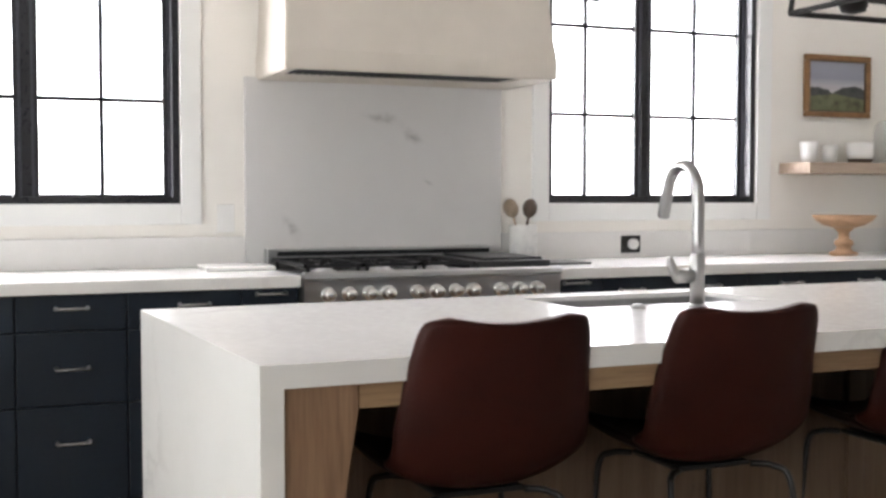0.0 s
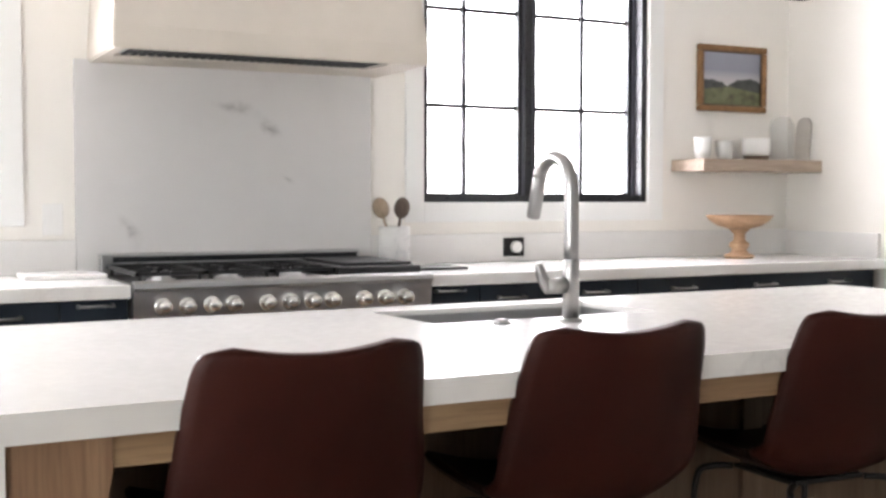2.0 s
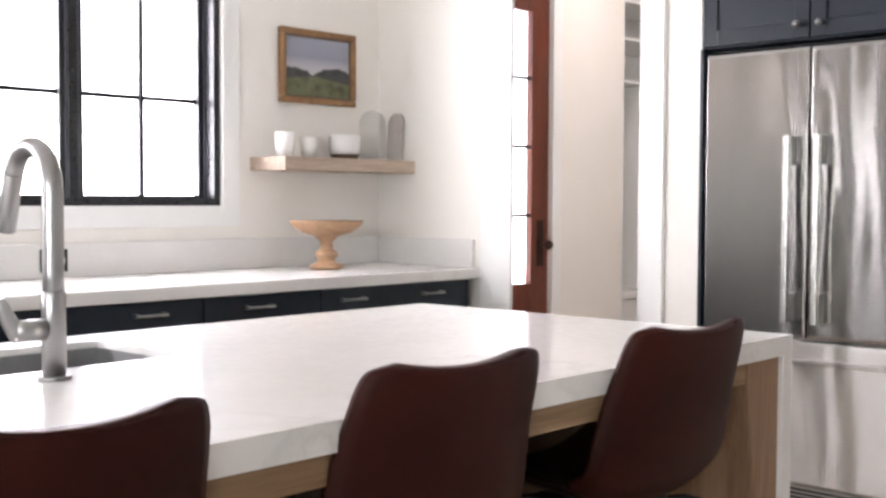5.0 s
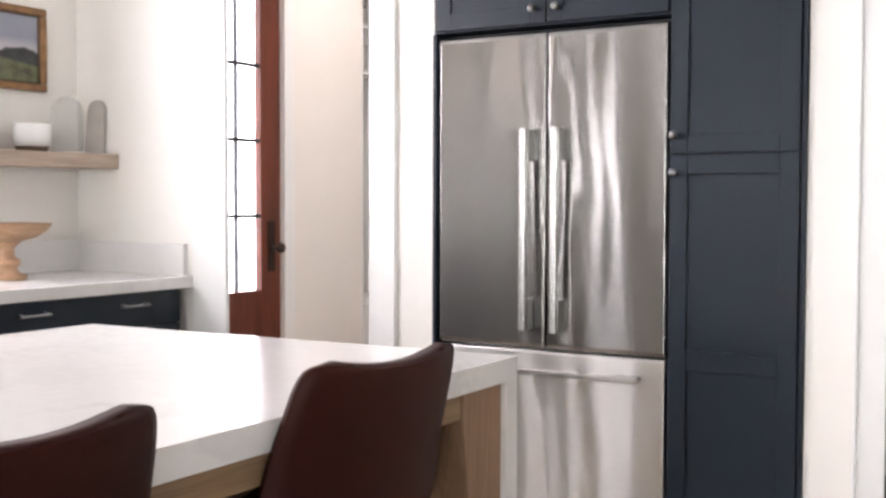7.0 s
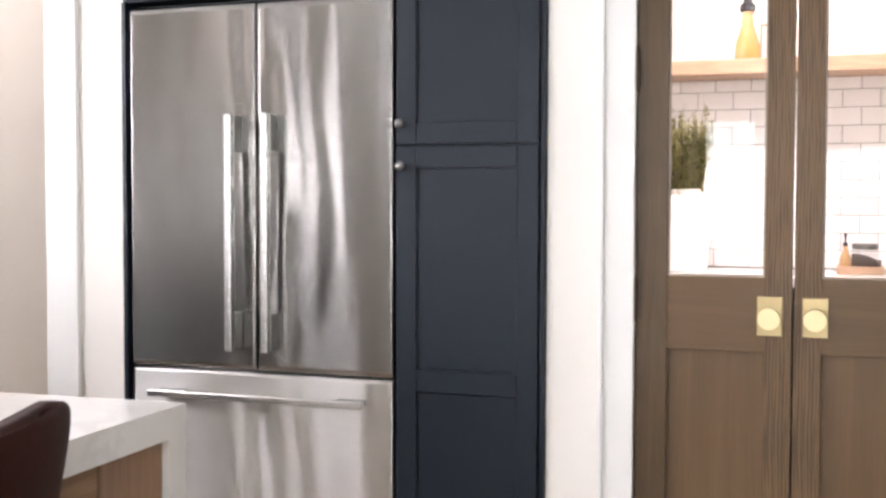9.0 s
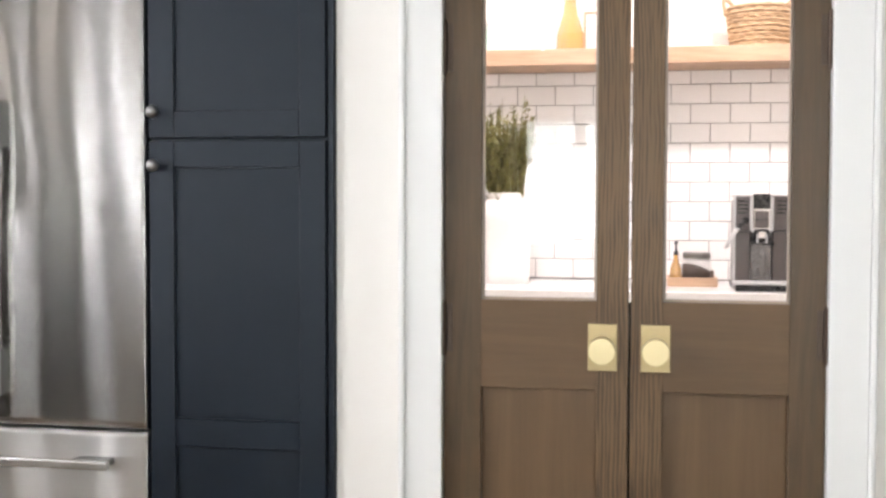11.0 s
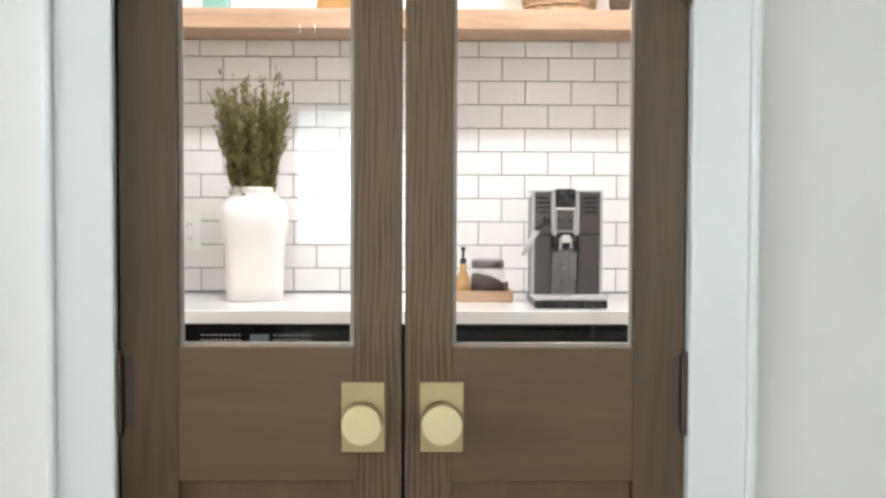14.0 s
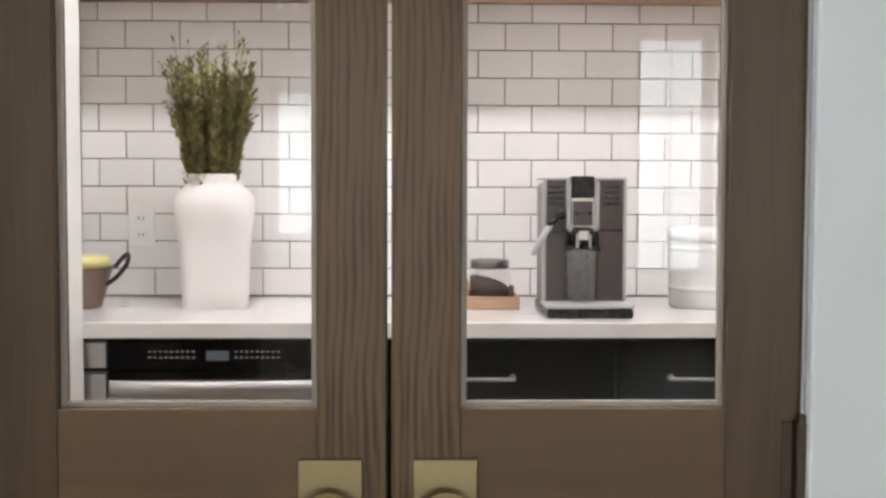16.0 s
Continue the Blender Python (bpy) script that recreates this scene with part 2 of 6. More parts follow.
def picture(name):
    """A small landscape: grey-lilac sky, two groups of dark trees with a gap, a green field with a path."""
    m, n, l, p = tree(name)
    c, sep = n.new("ShaderNodeTexCoord"), n.new("ShaderNodeSeparateXYZ")
    l.new(c.outputs["Generated"], sep.inputs[0])
    u, v = sep.outputs["X"], sep.outputs["Z"]

    def over(limit_stops, softness, wobble):
        """One where the picture lies below a line whose height follows its width."""
        line = ramp(n, l, u, [(at, (h,) * 3) for at, h in limit_stops])
        rough = n.new("ShaderNodeMath")
        rough.operation, rough.inputs[1].default_value = "MULTIPLY_ADD", wobble
        l.new(grain_noise(n, l, c.outputs["Object"], 34, 5), rough.inputs[0])
        l.new(line.outputs[0], rough.inputs[2])
        less, cut = n.new("ShaderNodeMath"), n.new("ShaderNodeMapRange")
        less.operation = "SUBTRACT"
        l.new(rough.outputs[0], less.inputs[0])
        l.new(v, less.inputs[1])
        cut.inputs["From Min"].default_value, cut.inputs["From Max"].default_value = wobble * 0.5 - softness, wobble * 0.5 + softness
        l.new(less.outputs[0], cut.inputs["Value"])
        return cut.outputs[0]

    def blend(mask, below, above):
        mix = n.new("ShaderNodeMixRGB")
        l.new(mask, mix.inputs[0])
        l.new(above, mix.inputs[1])
        l.new(below, mix.inputs[2])
        return mix.outputs[0]

    sky_tone = ramp(n, l, v, [(0.40, (0.50, 0.47, 0.49)), (0.52, (0.44, 0.42, 0.46)), (0.66, (0.26, 0.27, 0.33)), (1.0, (0.30, 0.31, 0.37))])
    trees = ramp(n, l, grain_noise(n, l, c.outputs["Object"], 30, 4), [(0.35, (0.020, 0.023, 0.023)), (0.7, (0.060, 0.064, 0.062))])
    field = ramp(n, l, grain_noise(n, l, c.outputs["Object"], 18, 4), [(0.32, (0.050, 0.048, 0.024)), (0.5, (0.115, 0.125, 0.055)), (0.72, (0.16, 0.16, 0.085))])
    picture_tone = blend(over([(0.0, 0.46), (0.15, 0.49), (0.32, 0.44), (0.42, 0.36), (0.47, 0.40), (0.60, 0.48), (0.80, 0.52), (1.0, 0.45)], 0.018, 0.08), trees.outputs[0], sky_tone.outputs[0])
    picture_tone = blend(over([(0.0, 0.29), (0.35, 0.34), (0.46, 0.36), (0.70, 0.31), (1.0, 0.25)], 0.02, 0.05), field.outputs[0], picture_tone)
    l.new(picture_tone, p.inputs["Base Color"])
    p.inputs["Roughness"].default_value = 0.4
    bump(n, l, p, grain_noise(n, l, c.outputs["Object"], 120), 0.3, 0.001)
    return m


def weave(name, light, dark):
    m, n, l, p = tree(name)
    v = coords(n, l)
    w = n.new("ShaderNodeTexWave")
    w.bands_direction = "Z"
    w.inputs["Scale"].default_value, w.inputs["Distortion"].default_value, w.inputs["Detail"].default_value = 30, 5, 3
    l.new(v, w.inputs["Vector"])
    r = ramp(n, l, w.outputs["Fac"], [(0.2, dark), (0.7, light)])
    l.new(r.outputs[0], p.inputs["Base Color"])
    p.inputs["Roughness"].default_value = 0.8
    bump(n, l, p, w.outputs["Fac"], 0.8, 0.004)
    return m


WALL = paint("warm white wall paint", (0.84, 0.81, 0.76), 0.6, vary=0.02, relief=0.1)
# tone for walls out of view, dark to keep reflections low
FARWALL = paint("dark closing wall", (0.20, 0.185, 0.165), 0.65, vary=0.04, relief=0.1)
PLASTER = paint("hood plaster", (0.64, 0.585, 0.515), 0.75, vary=0.04, coarse=4, fine=45, relief=0.3)
TRIM = paint("white trim paint", (0.84, 0.84, 0.82), 0.38, vary=0.015, relief=0.04)
CEIL = paint("ceiling white", (0.70, 0.69, 0.67), 0.8, vary=0.02)
OAKFLOOR = wood("oak floor", (0.36, 0.28, 0.20), (0.27, 0.205, 0.142), "x", 7)
NAVY = paint("navy cabinet paint", (0.0074, 0.0128, 0.0215), 0.42, vary=0.05, relief=0.05, sheen=0.32)
# near-black that stands in for shade in gaps, slots and kick recesses
GAPSHADE = paint("gap shade black", (0.006, 0.007, 0.009), 0.7)
QUARTZ = marble("white quartz", (0.80, 0.79, 0.77), (0.52, 0.51, 0.50), 0.14, 0.8, 0.02, 0.5)
# veins of the slab behind the range: centre (from its foot), half length, half width, tilt, strength
SPLASH = veined("veined slab", (0.69, 0.675, 0.665), (0.33, 0.32, 0.32), 0.22, [
    ((0.02, 0.655), 0.16, 0.035, 0.22, 0.8), ((0.165, 0.580), 0.085, 0.040, 0.72, 1.0), ((0.235, 0.370), 0.05, 0.022, 0.5, 0.6),
    ((-0.410, 0.160), 0.095, 0.040, 1.14, 1.0)])
SPLASHLOW = paint("low splash stone", (0.74, 0.725, 0.705), 0.3, vary=0.035, coarse=5, fine=200, relief=0.0)
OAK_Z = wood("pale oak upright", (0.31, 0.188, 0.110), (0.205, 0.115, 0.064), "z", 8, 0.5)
# upright oak darkened: holds the shade below the island's overhang
OAK_SHADED = wood("shade darkened oak", (0.150, 0.098, 0.062), (0.100, 0.062, 0.038), "z", 8, 0.55)
OAK_X = wood("pale oak lengthwise", (0.36, 0.235, 0.13), (0.25, 0.15, 0.078), "x", 8, 0.5)
SHELFOAK = wood("shelf oak", (0.48, 0.375, 0.295), (0.37, 0.285, 0.22), "x", 8, 0.5)
PSHELF = wood("pantry shelf oak", (0.55, 0.37, 0.25), (0.42, 0.27, 0.17), "y", 8, 0.5)
TURNED = wood("turned bowl wood", (0.48, 0.30, 0.18), (0.34, 0.20, 0.11), "x", 14, 0.5)
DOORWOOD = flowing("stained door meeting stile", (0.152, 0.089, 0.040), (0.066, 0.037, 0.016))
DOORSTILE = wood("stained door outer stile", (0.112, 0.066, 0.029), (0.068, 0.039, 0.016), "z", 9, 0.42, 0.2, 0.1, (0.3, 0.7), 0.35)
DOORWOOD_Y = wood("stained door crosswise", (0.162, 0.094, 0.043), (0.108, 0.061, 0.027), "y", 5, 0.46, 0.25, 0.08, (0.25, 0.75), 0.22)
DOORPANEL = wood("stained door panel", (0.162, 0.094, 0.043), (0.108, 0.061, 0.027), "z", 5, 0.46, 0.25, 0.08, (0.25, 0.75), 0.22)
MAHOGANY = wood("red brown door", (0.17, 0.042, 0.021), (0.10, 0.025, 0.013), "z", 9, 0.35)
# lighter grey that paints the light on the black frames' reveals
REVEALGREY = paint("grey stripe for a lit reveal", (0.045, 0.045, 0.058), 0.4, vary=0.1)
FRAMEBLACK = paint("black window frame", (0.014, 0.014, 0.017), 0.30, vary=0.1)
# one steel in two tones: the drawer's stronger reflections are put into its colour
STEEL_FRIDGE = steel("fridge door steel dim copy", (0.33, 0.32, 0.306), 0.17, "y", stretch=1.0)
STEEL_DRAWER_LIT = steel("freezer drawer steel bright copy", (0.62, 0.604, 0.58), 0.28, "y", stretch=1.0)
# darker than the handle bars: a dim reflection is put into the colour
STEEL_DIM = steel("dim reflection steel", (0.24, 0.235, 0.225), 0.35, "z")
STEEL_RANGE = steel("range steel", (0.50, 0.50, 0.50), 0.34, "x")
STEEL_BAR = plain_metal("handle steel", (0.74, 0.73, 0.71), 0.27)
NICKEL = plain_metal("brushed nickel", (0.38, 0.375, 0.37), 0.29)
SINKSTEEL = steel("sink steel", (0.36, 0.36, 0.36), 0.42, "x")
BRASS = steel("satin brass", (0.60, 0.50, 0.30), 0.45, "z")
BRASSPLATE = steel("satin brass plate", (0.36, 0.275, 0.148), 0.38, "z")
CHROME = steel("chrome", (0.80, 0.79, 0.78), 0.12, "z")
BLACKIRON = paint("cast iron", (0.012, 0.012, 0.013), 0.55, vary=0.2, fine=140, relief=0.4)
BLACKMETAL = paint("black metal", (0.013, 0.012, 0.012), 0.42, 0.3, vary=0.1)
BLACKGLOSS = paint("black glass", (0.003, 0.003, 0.0035), 0.08, vary=0.05, relief=0, sheen=0.12)
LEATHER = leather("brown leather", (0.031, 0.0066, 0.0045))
# the backrest's leather, darkened for the shade inside the bucket
LEATHER_SHADED = leather("shade darkened leather", (0.012, 0.005, 0.004))
WHITECER = paint("white glazed ceramic", (0.82, 0.81, 0.79), 0.22, vary=0.02, relief=0.03)
VASECER = paint("white vase ceramic", (0.80, 0.77, 0.75), 0.35, vary=0.03, relief=0.1)
CROCK = marble("marble crock", (0.74, 0.73, 0.71), (0.5, 0.5, 0.5), 0.3, 9, 0.04, 0.8)
SPOONWOOD = wood("spoon wood", (0.42, 0.32, 0.23), (0.31, 0.23, 0.16), "z", 16)
SPOONDARK = wood("dark spoon wood", (0.15, 0.105, 0.08), (0.09, 0.06, 0.045), "z", 16)
GOLDFRAME = paint("old gilt frame", (0.24, 0.125, 0.05), 0.4, 0.35, vary=0.25, coarse=25, relief=0.4)
GOLDDARK = paint("dark frame edge", (0.085, 0.05, 0.026), 0.5, vary=0.2)
PICTURE = picture("landscape painting")
GLASS = glass("clear glass", ior=1.34)
PANE = glass("window pane")
CARAFEGLASS = pale_glass("carafe glass", (0.74, 0.74, 0.71), 0.14)
JARGLASS = pale_glass("jar glass", (0.50, 0.50, 0.48), 0.06)
BEAD = paint("glazing bead", (0.34, 0.28, 0.23), 0.4)
TILE = paint("white tile glaze", (0.84, 0.815, 0.80), 0.16, vary=0.015, fine=12, relief=0.03, piece=0.07)
GROUT = paint("dark grout", (0.17, 0.155, 0.15), 0.85, vary=0.1)
MACHINE = paint("grey machine shell", (0.095, 0.083, 0.080), 0.32, 0.5, vary=0.05, relief=0.04)
MACHINEDARK = paint("dark machine plastic", (0.008, 0.008, 0.008), 0.28, vary=0.05)
LEAF = paint("olive green leaf", (0.21, 0.195, 0.058), 0.6, vary=0.35, coarse=30)
STEM = paint("dry stem", (0.12, 0.085, 0.05), 0.7, vary=0.2, coarse=30)
BASKET = weave("seagrass weave", (0.60, 0.42, 0.25), (0.34, 0.21, 0.11))
AMBER = pale_glass("amber syrup", (0.60, 0.33, 0.09), 0.62)
COFFEE = paint("coffee beans", (0.040, 0.019, 0.009), 0.6, vary=0.4, coarse=160, relief=0.6)
COPPER = steel("dark copper pan", (0.20, 0.14, 0.11), 0.35, "x")
LEMON = paint("yellow enamel", (0.76, 0.70, 0.27), 0.35)
TEAL = paint("teal tin", (0.24, 0.46, 0.41), 0.4)
SLATE = paint("slate board", (0.035, 0.033, 0.032), 0.6, vary=0.2, coarse=12)
GREYSTONE = paint("grey stone board", (0.50, 0.46, 0.42), 0.6, vary=0.1, coarse=10)
BRONZE = paint("dark bronze", (0.035, 0.022, 0.016), 0.35, 0.8, vary=0.15)
HINGE = steel("hinge bronze", (0.10, 0.072, 0.055), 0.5, "z")
BLACKGREEN = paint("black green cabinet paint", (0.0016, 0.0026, 0.0026), 0.5, vary=0.1, relief=0.0, sheen=0.06)
WHITEPLASTIC = paint("white plastic", (0.83, 0.82, 0.80), 0.35, relief=0.02)
LAMPGLOW = glow("lamp diffuser", (1.0, 0.88, 0.76), 6.0)
SATIN = paint("satin silver trim", (0.42, 0.42, 0.42), 0.40, 0.0, vary=0.03, relief=0.0)
CLEARGREY = pale_glass("clear grey container", (0.32, 0.31, 0.30), 0.42)
DIAL = glow("display", (0.75, 0.85, 0.9), 0.09)
GREYMARK = paint("grey print", (0.60, 0.60, 0.60), 0.5)
# ---- builders ----
def box(bm, x0, x1, y0, y1, z0, z1):
    m = Matrix.LocRotScale(((x0 + x1) / 2, (y0 + y1) / 2, (z0 + z1) / 2), None, (abs(x1 - x0), abs(y1 - y0), abs(z1 - z0)))
    return bmesh.ops.create_cube(bm, size=1.0, matrix=m)["verts"]


def soften(bm, width, segments=2):
    bmesh.ops.bevel(bm, geom=list(bm.edges), offset=width, segments=segments, affect="EDGES", profile=0.5, clamp_overlap=True)


def slab(x0, x1, y0, y1, z0, z1, bevel=0.002, segments=2):
    bm = bmesh.new()
    box(bm, x0, x1, y0, y1, z0, z1)
    if bevel:
        soften(bm, bevel, segments)
    return bm


def rod(bm, a, b, r, segments=14, r2=None):
    a, b = Vector(a), Vector(b)
    m = Matrix.Translation((a + b) / 2) @ (b - a).to_track_quat("Z", "Y").to_matrix().to_4x4()
    bmesh.ops.create_cone(bm, cap_ends=True, segments=segments, radius1=r, radius2=r if r2 is None else r2, depth=(b - a).length, matrix=m)


def lathe(profile, centre=(0, 0, 0), segments=36):
    """Turns a profile of (radius, height) round the upright axis."""
    bm = bmesh.new()
    rings = []
    for r, z in profile:
        rings.append([bm.verts.new((centre[0] + r * math.cos(2 * math.pi * k / segments), centre[1] + r * math.sin(2 * math.pi * k / segments), centre[2] + z)) for k in range(segments)])
    for a, b in zip(rings, rings[1:]):
        for k in range(segments):
            bm.faces.new((a[k], a[(k + 1) % segments], b[(k + 1) % segments], b[k]))
    bm.faces.new(list(reversed(rings[0])))
    bm.faces.new(rings[-1])
    bmesh.ops.recalc_face_normals(bm, faces=list(bm.faces))
    return bm


def smooth_path(points, steps=8):
    """Points along a Catmull-Rom curve through the given ones."""
    p = [Vector(q) for q in points]
    p = [2 * p[0] - p[1]] + p + [2 * p[-1] - p[-2]]
    out = []
    for i in range(1, len(p) - 2):
        for k in range(steps):
            t = k / steps
            out.append(0.5 * (2 * p[i] + (p[i + 1] - p[i - 1]) * t + (2 * p[i - 1] - 5 * p[i] + 4 * p[i + 1] - p[i + 2]) * t * t + (3 * p[i] - p[i - 1] - 3 * p[i + 1] + p[i + 2]) * t**3))
    return out + [p[-2]]


def tube(bm, points, r, segments=12):
    """A round tube along points; r may be a number or one radius a point."""
    n = len(points)
    radii = [r] * n if isinstance(r, (int, float)) else r
    side, rings = None, []
    for i, q in enumerate(points):
        ahead = (Vector(points[min(i + 1, n - 1)]) - Vector(points[max(i - 1, 0)])).normalized()
        if side is None:
            side = ahead.orthogonal().normalized()
        side = (side - ahead * side.dot(ahead)).normalized()
        up = ahead.cross(side)
        rings.append([bm.verts.new(Vector(q) + radii[i] * (math.cos(2 * math.pi * k / segments) * side + math.sin(2 * math.pi * k / segments) * up)) for k in range(segments)])
    for a, b in zip(rings, rings[1:]):
        for k in range(segments):
            bm.faces.new((a[k], a[(k + 1) % segments], b[(k + 1) % segments], b[k]))
    bm.faces.new(list(reversed(rings[0])))
    bm.faces.new(rings[-1])
    bmesh.ops.recalc_face_normals(bm, faces=list(bm.faces))


def base_of(ob):
    at = Vector((0, 0, 0))
    while ob is not None:
        at += ob.location
        ob = ob.parent
    return at


def part(name, bm, material, parent=None, label="", smooth=False, at=None):
    """Links a bmesh, given in world metres, as one mesh object under a thing or a part."""
    home = base_of(parent) if at is None else Vector(at)
    bmesh.ops.translate(bm, verts=bm.verts, vec=-home)
    me = bpy.data.meshes.new(name)
    bm.to_mesh(me)
    bm.free()
    me.materials.append(material)
    if smooth:
        me.shade_smooth()
    ob = new(name, me)
    if at is not None:
        ob.location = home - base_of(parent)
    if parent is not None:
        ob.parent = parent
    if label:
        tagged(ob, label)
    return ob


def thing(name, at, label, category, group="", kind=""):
    ob = new(name)
    ob.empty_display_size = 0.05
    ob.location = at
    return tagged(ob, label, category, group, kind)


def setting(name, bm, material, label="", category=""):
    return tagged(part(name, bm, material), label, category, kind="structure")


def wall_with_holes(axis, at, depth, u0, u1, z0, z1, holes):
    """A wall in the plane axis = at .. at + depth, from u0 to u1, with rectangular openings (u0, u1, z0, z1) that go through."""
    bm = bmesh.new()
    us = sorted({u0, u1, *[h[0] for h in holes], *[h[1] for h in holes]})
    zs = sorted({z0, z1, *[h[2] for h in holes], *[h[3] for h in holes]})
    for a, b in zip(us, us[1:]):
        for c, d in zip(zs, zs[1:]):
            if any(h[0] <= a and b <= h[1] and h[2] <= c and d <= h[3] for h in holes):
                continue
            if axis == "y":
                box(bm, a, b, at, at + depth, c, d)
            else:
                box(bm, at, at + depth, a, b, c, d)
    bmesh.ops.remove_doubles(bm, verts=bm.verts, dist=1e-5)
    inner = [f for f in bm.faces if sum((f.calc_center_median() - g.calc_center_median()).length < 1e-4 for e in f.edges for g in e.link_faces if g is not f) > 0]
    bmesh.ops.delete(bm, geom=list(set(inner)), context="FACES")
    return bm
# ---- setting ----
NY, EX, WX, SY, CZ = 5.47, 5.05, -2.65, -2.65, 2.75  # inner faces of the north, east, west and south walls; ceiling
WIN_L, WIN_R = (-0.465, 0.757, 1.185, 2.50), (2.512, 3.735, 1.185, 2.50)
EDOOR = (5.06, 5.975, 0.0, 2.44)
PDOOR = (1.472, 2.306, 0.0, 2.42)
LOCK = (6.67, 7.60, 0.0, 2.44)
HIGH = (2.72, 3.00, 2.565, 2.735)
WEST = [(1.90, 3.00, 0.82, 2.02), (-1.05, 0.15, 0.55, 2.45)]
SOUTH = [(-0.5, 1.3, 0.15, 2.35), (2.5, 4.3, 0.15, 2.35)]

setting("floor", slab(WX - 0.2, 8.2, SY - 0.2, 6.2, -0.15, 0.0, 0), OAKFLOOR, "pale oak plank floor")
setting("ceiling", slab(WX - 0.2, 8.2, SY - 0.2, 6.2, CZ, CZ + 0.12, 0), CEIL, "flat white ceiling")
setting("wall_north", wall_with_holes("y", NY, 0.15, WX - 0.15, 8.0, 0, CZ, [WIN_L, WIN_R, EDOOR, LOCK]), WALL, "warm white painted wall with two windows")
# both walls only close the room; their dark tone damps glass reflections and bounce
setting("wall_west", wall_with_holes("x", WX - 0.15, 0.15, SY, NY, 0, CZ, [*WEST, HIGH]), FARWALL, "closing wall out of view, kept dark")
setting("wall_south", wall_with_holes("y", SY - 0.15, 0.15, WX - 0.15, EX, 0, CZ, SOUTH), FARWALL, "closing wall out of view, kept dark")
# the wall with the double doors; the tall cabinets stand in its recess
setting("wall_east", wall_with_holes("x", EX, 0.12, SY - 0.15, 2.555, 0, CZ, [PDOOR]), WALL, "pale painted wall beside the double doors")
setting("wall_east_column", slab(EX, EX + 0.72, 3.950, 4.222, 0, CZ, 0), WALL, "white wall end beside the refrigerator")
setting("wall_recess", slab(5.72, 5.80, 2.56, 3.95, 0, CZ, 0), WALL)
setting("wall_stub", slab(4.65, 4.78, 4.775, NY, 0, CZ, 0), WALL, "warm white wall end at the passage")
setting("wall_mudroom", slab(EX + 0.72, 8.0, 4.10, 4.222, 0, CZ, 0), WALL)
setting("wall_mudroom_end", slab(7.9, 8.0, 4.222, NY, 0, CZ, 0), WALL)
setting("wall_pantry_back", slab(7.245, 7.35, 0.70, 2.90, 0, CZ, 0), WALL)
setting("wall_pantry_left", slab(EX + 0.12, 7.245, 2.83, 2.90, 0, CZ, 0), WALL)
setting("wall_pantry_right", slab(EX + 0.12, 7.245, 0.70, 0.78, 0, CZ, 0), WALL)

setting("wall_pantry_return", slab(6.47, 6.588, 2.640, 2.83, 0, CZ, 0.002), TRIM, "white painted wall end in the pantry")

# casings
def casing(name, axis, at, depth, u0, u1, z0, z1, width, under=True, band=False):
    """Four flat boards round an opening, standing proud of the wall."""
    for a, b, c, d in [(u0 - width, u0, z0 - (width if under else 0), z1 + width), (u1, u1 + width, z0 - (width if under else 0), z1 + width), (u0, u1, z1, z1 + width)] + ([(u0, u1, z0 - width, z0)] if under else []):
        bm = slab(a, b, at, at + depth, c, d, 0.003) if axis == "y" else slab(at, at + depth, a, b, c, d, 0.003)
        setting(name, bm, TRIM, "white painted casing board")
    if band:
        # a raised moulding round the outer edge
        w, e = width, 0.014
        for a, b, c, d in [(u0 - w - e, u0 - w, z0, z1 + w + e), (u1 + w, u1 + w + e, z0, z1 + w + e), (u0 - w, u1 + w, z1 + w, z1 + w + e)]:
            setting(name + "_band", slab(at - 0.010, at + depth, a, b, c, d, 0.004, 2), TRIM, "white painted back band moulding")


casing("trim_window_left", "y", NY - 0.018, 0.018, *WIN_L, 0.088)
casing("trim_window_right", "y", NY - 0.018, 0.018, *WIN_R, 0.088)
casing("trim_entry", "y", NY - 0.018, 0.018, *EDOOR, 0.08, False)
casing("trim_pantry", "x", EX - 0.02, 0.02, *PDOOR, 0.084, False, True)
for w in WEST:
    casing("trim_west", "x", WX, 0.018, *w, 0.09)
for w in SOUTH:
    casing("trim_south", "y", SY, 0.018, *w, 0.09)
setting("trim_passage", slab(4.630, 4.65, 4.622, 4.795, 0, CZ, 0.003), TRIM, "white painted casing board")
setting("trim_column", slab(EX - 0.02, EX, 4.118, 4.235, 0, CZ, 0.003), TRIM, "white painted casing board")
setting("trim_column_return", slab(EX - 0.02, EX + 0.14, 4.222, 4.24, 0, CZ, 0.003), TRIM)
# door linings
for y0, y1 in ((2.306, 2.318), (1.460, 1.472)):
    setting("trim_pantry_jamb", slab(EX, EX + 0.12, min(y0, 2.306) if y0 > 2 else y0, y1, 0, 2.42, 0), TRIM)
setting("baseboard", slab(EX - 0.016, EX, SY, 1.372, 0, 0.14, 0.003), TRIM, "white baseboard")
setting("baseboard", slab(EX - 0.016, EX, 2.406, 2.552, 0, 0.14, 0.003), TRIM, "white baseboard")
setting("baseboard", slab(WX, WX + 0.016, SY, NY, 0, 0.14, 0.003), TRIM, "white baseboard")


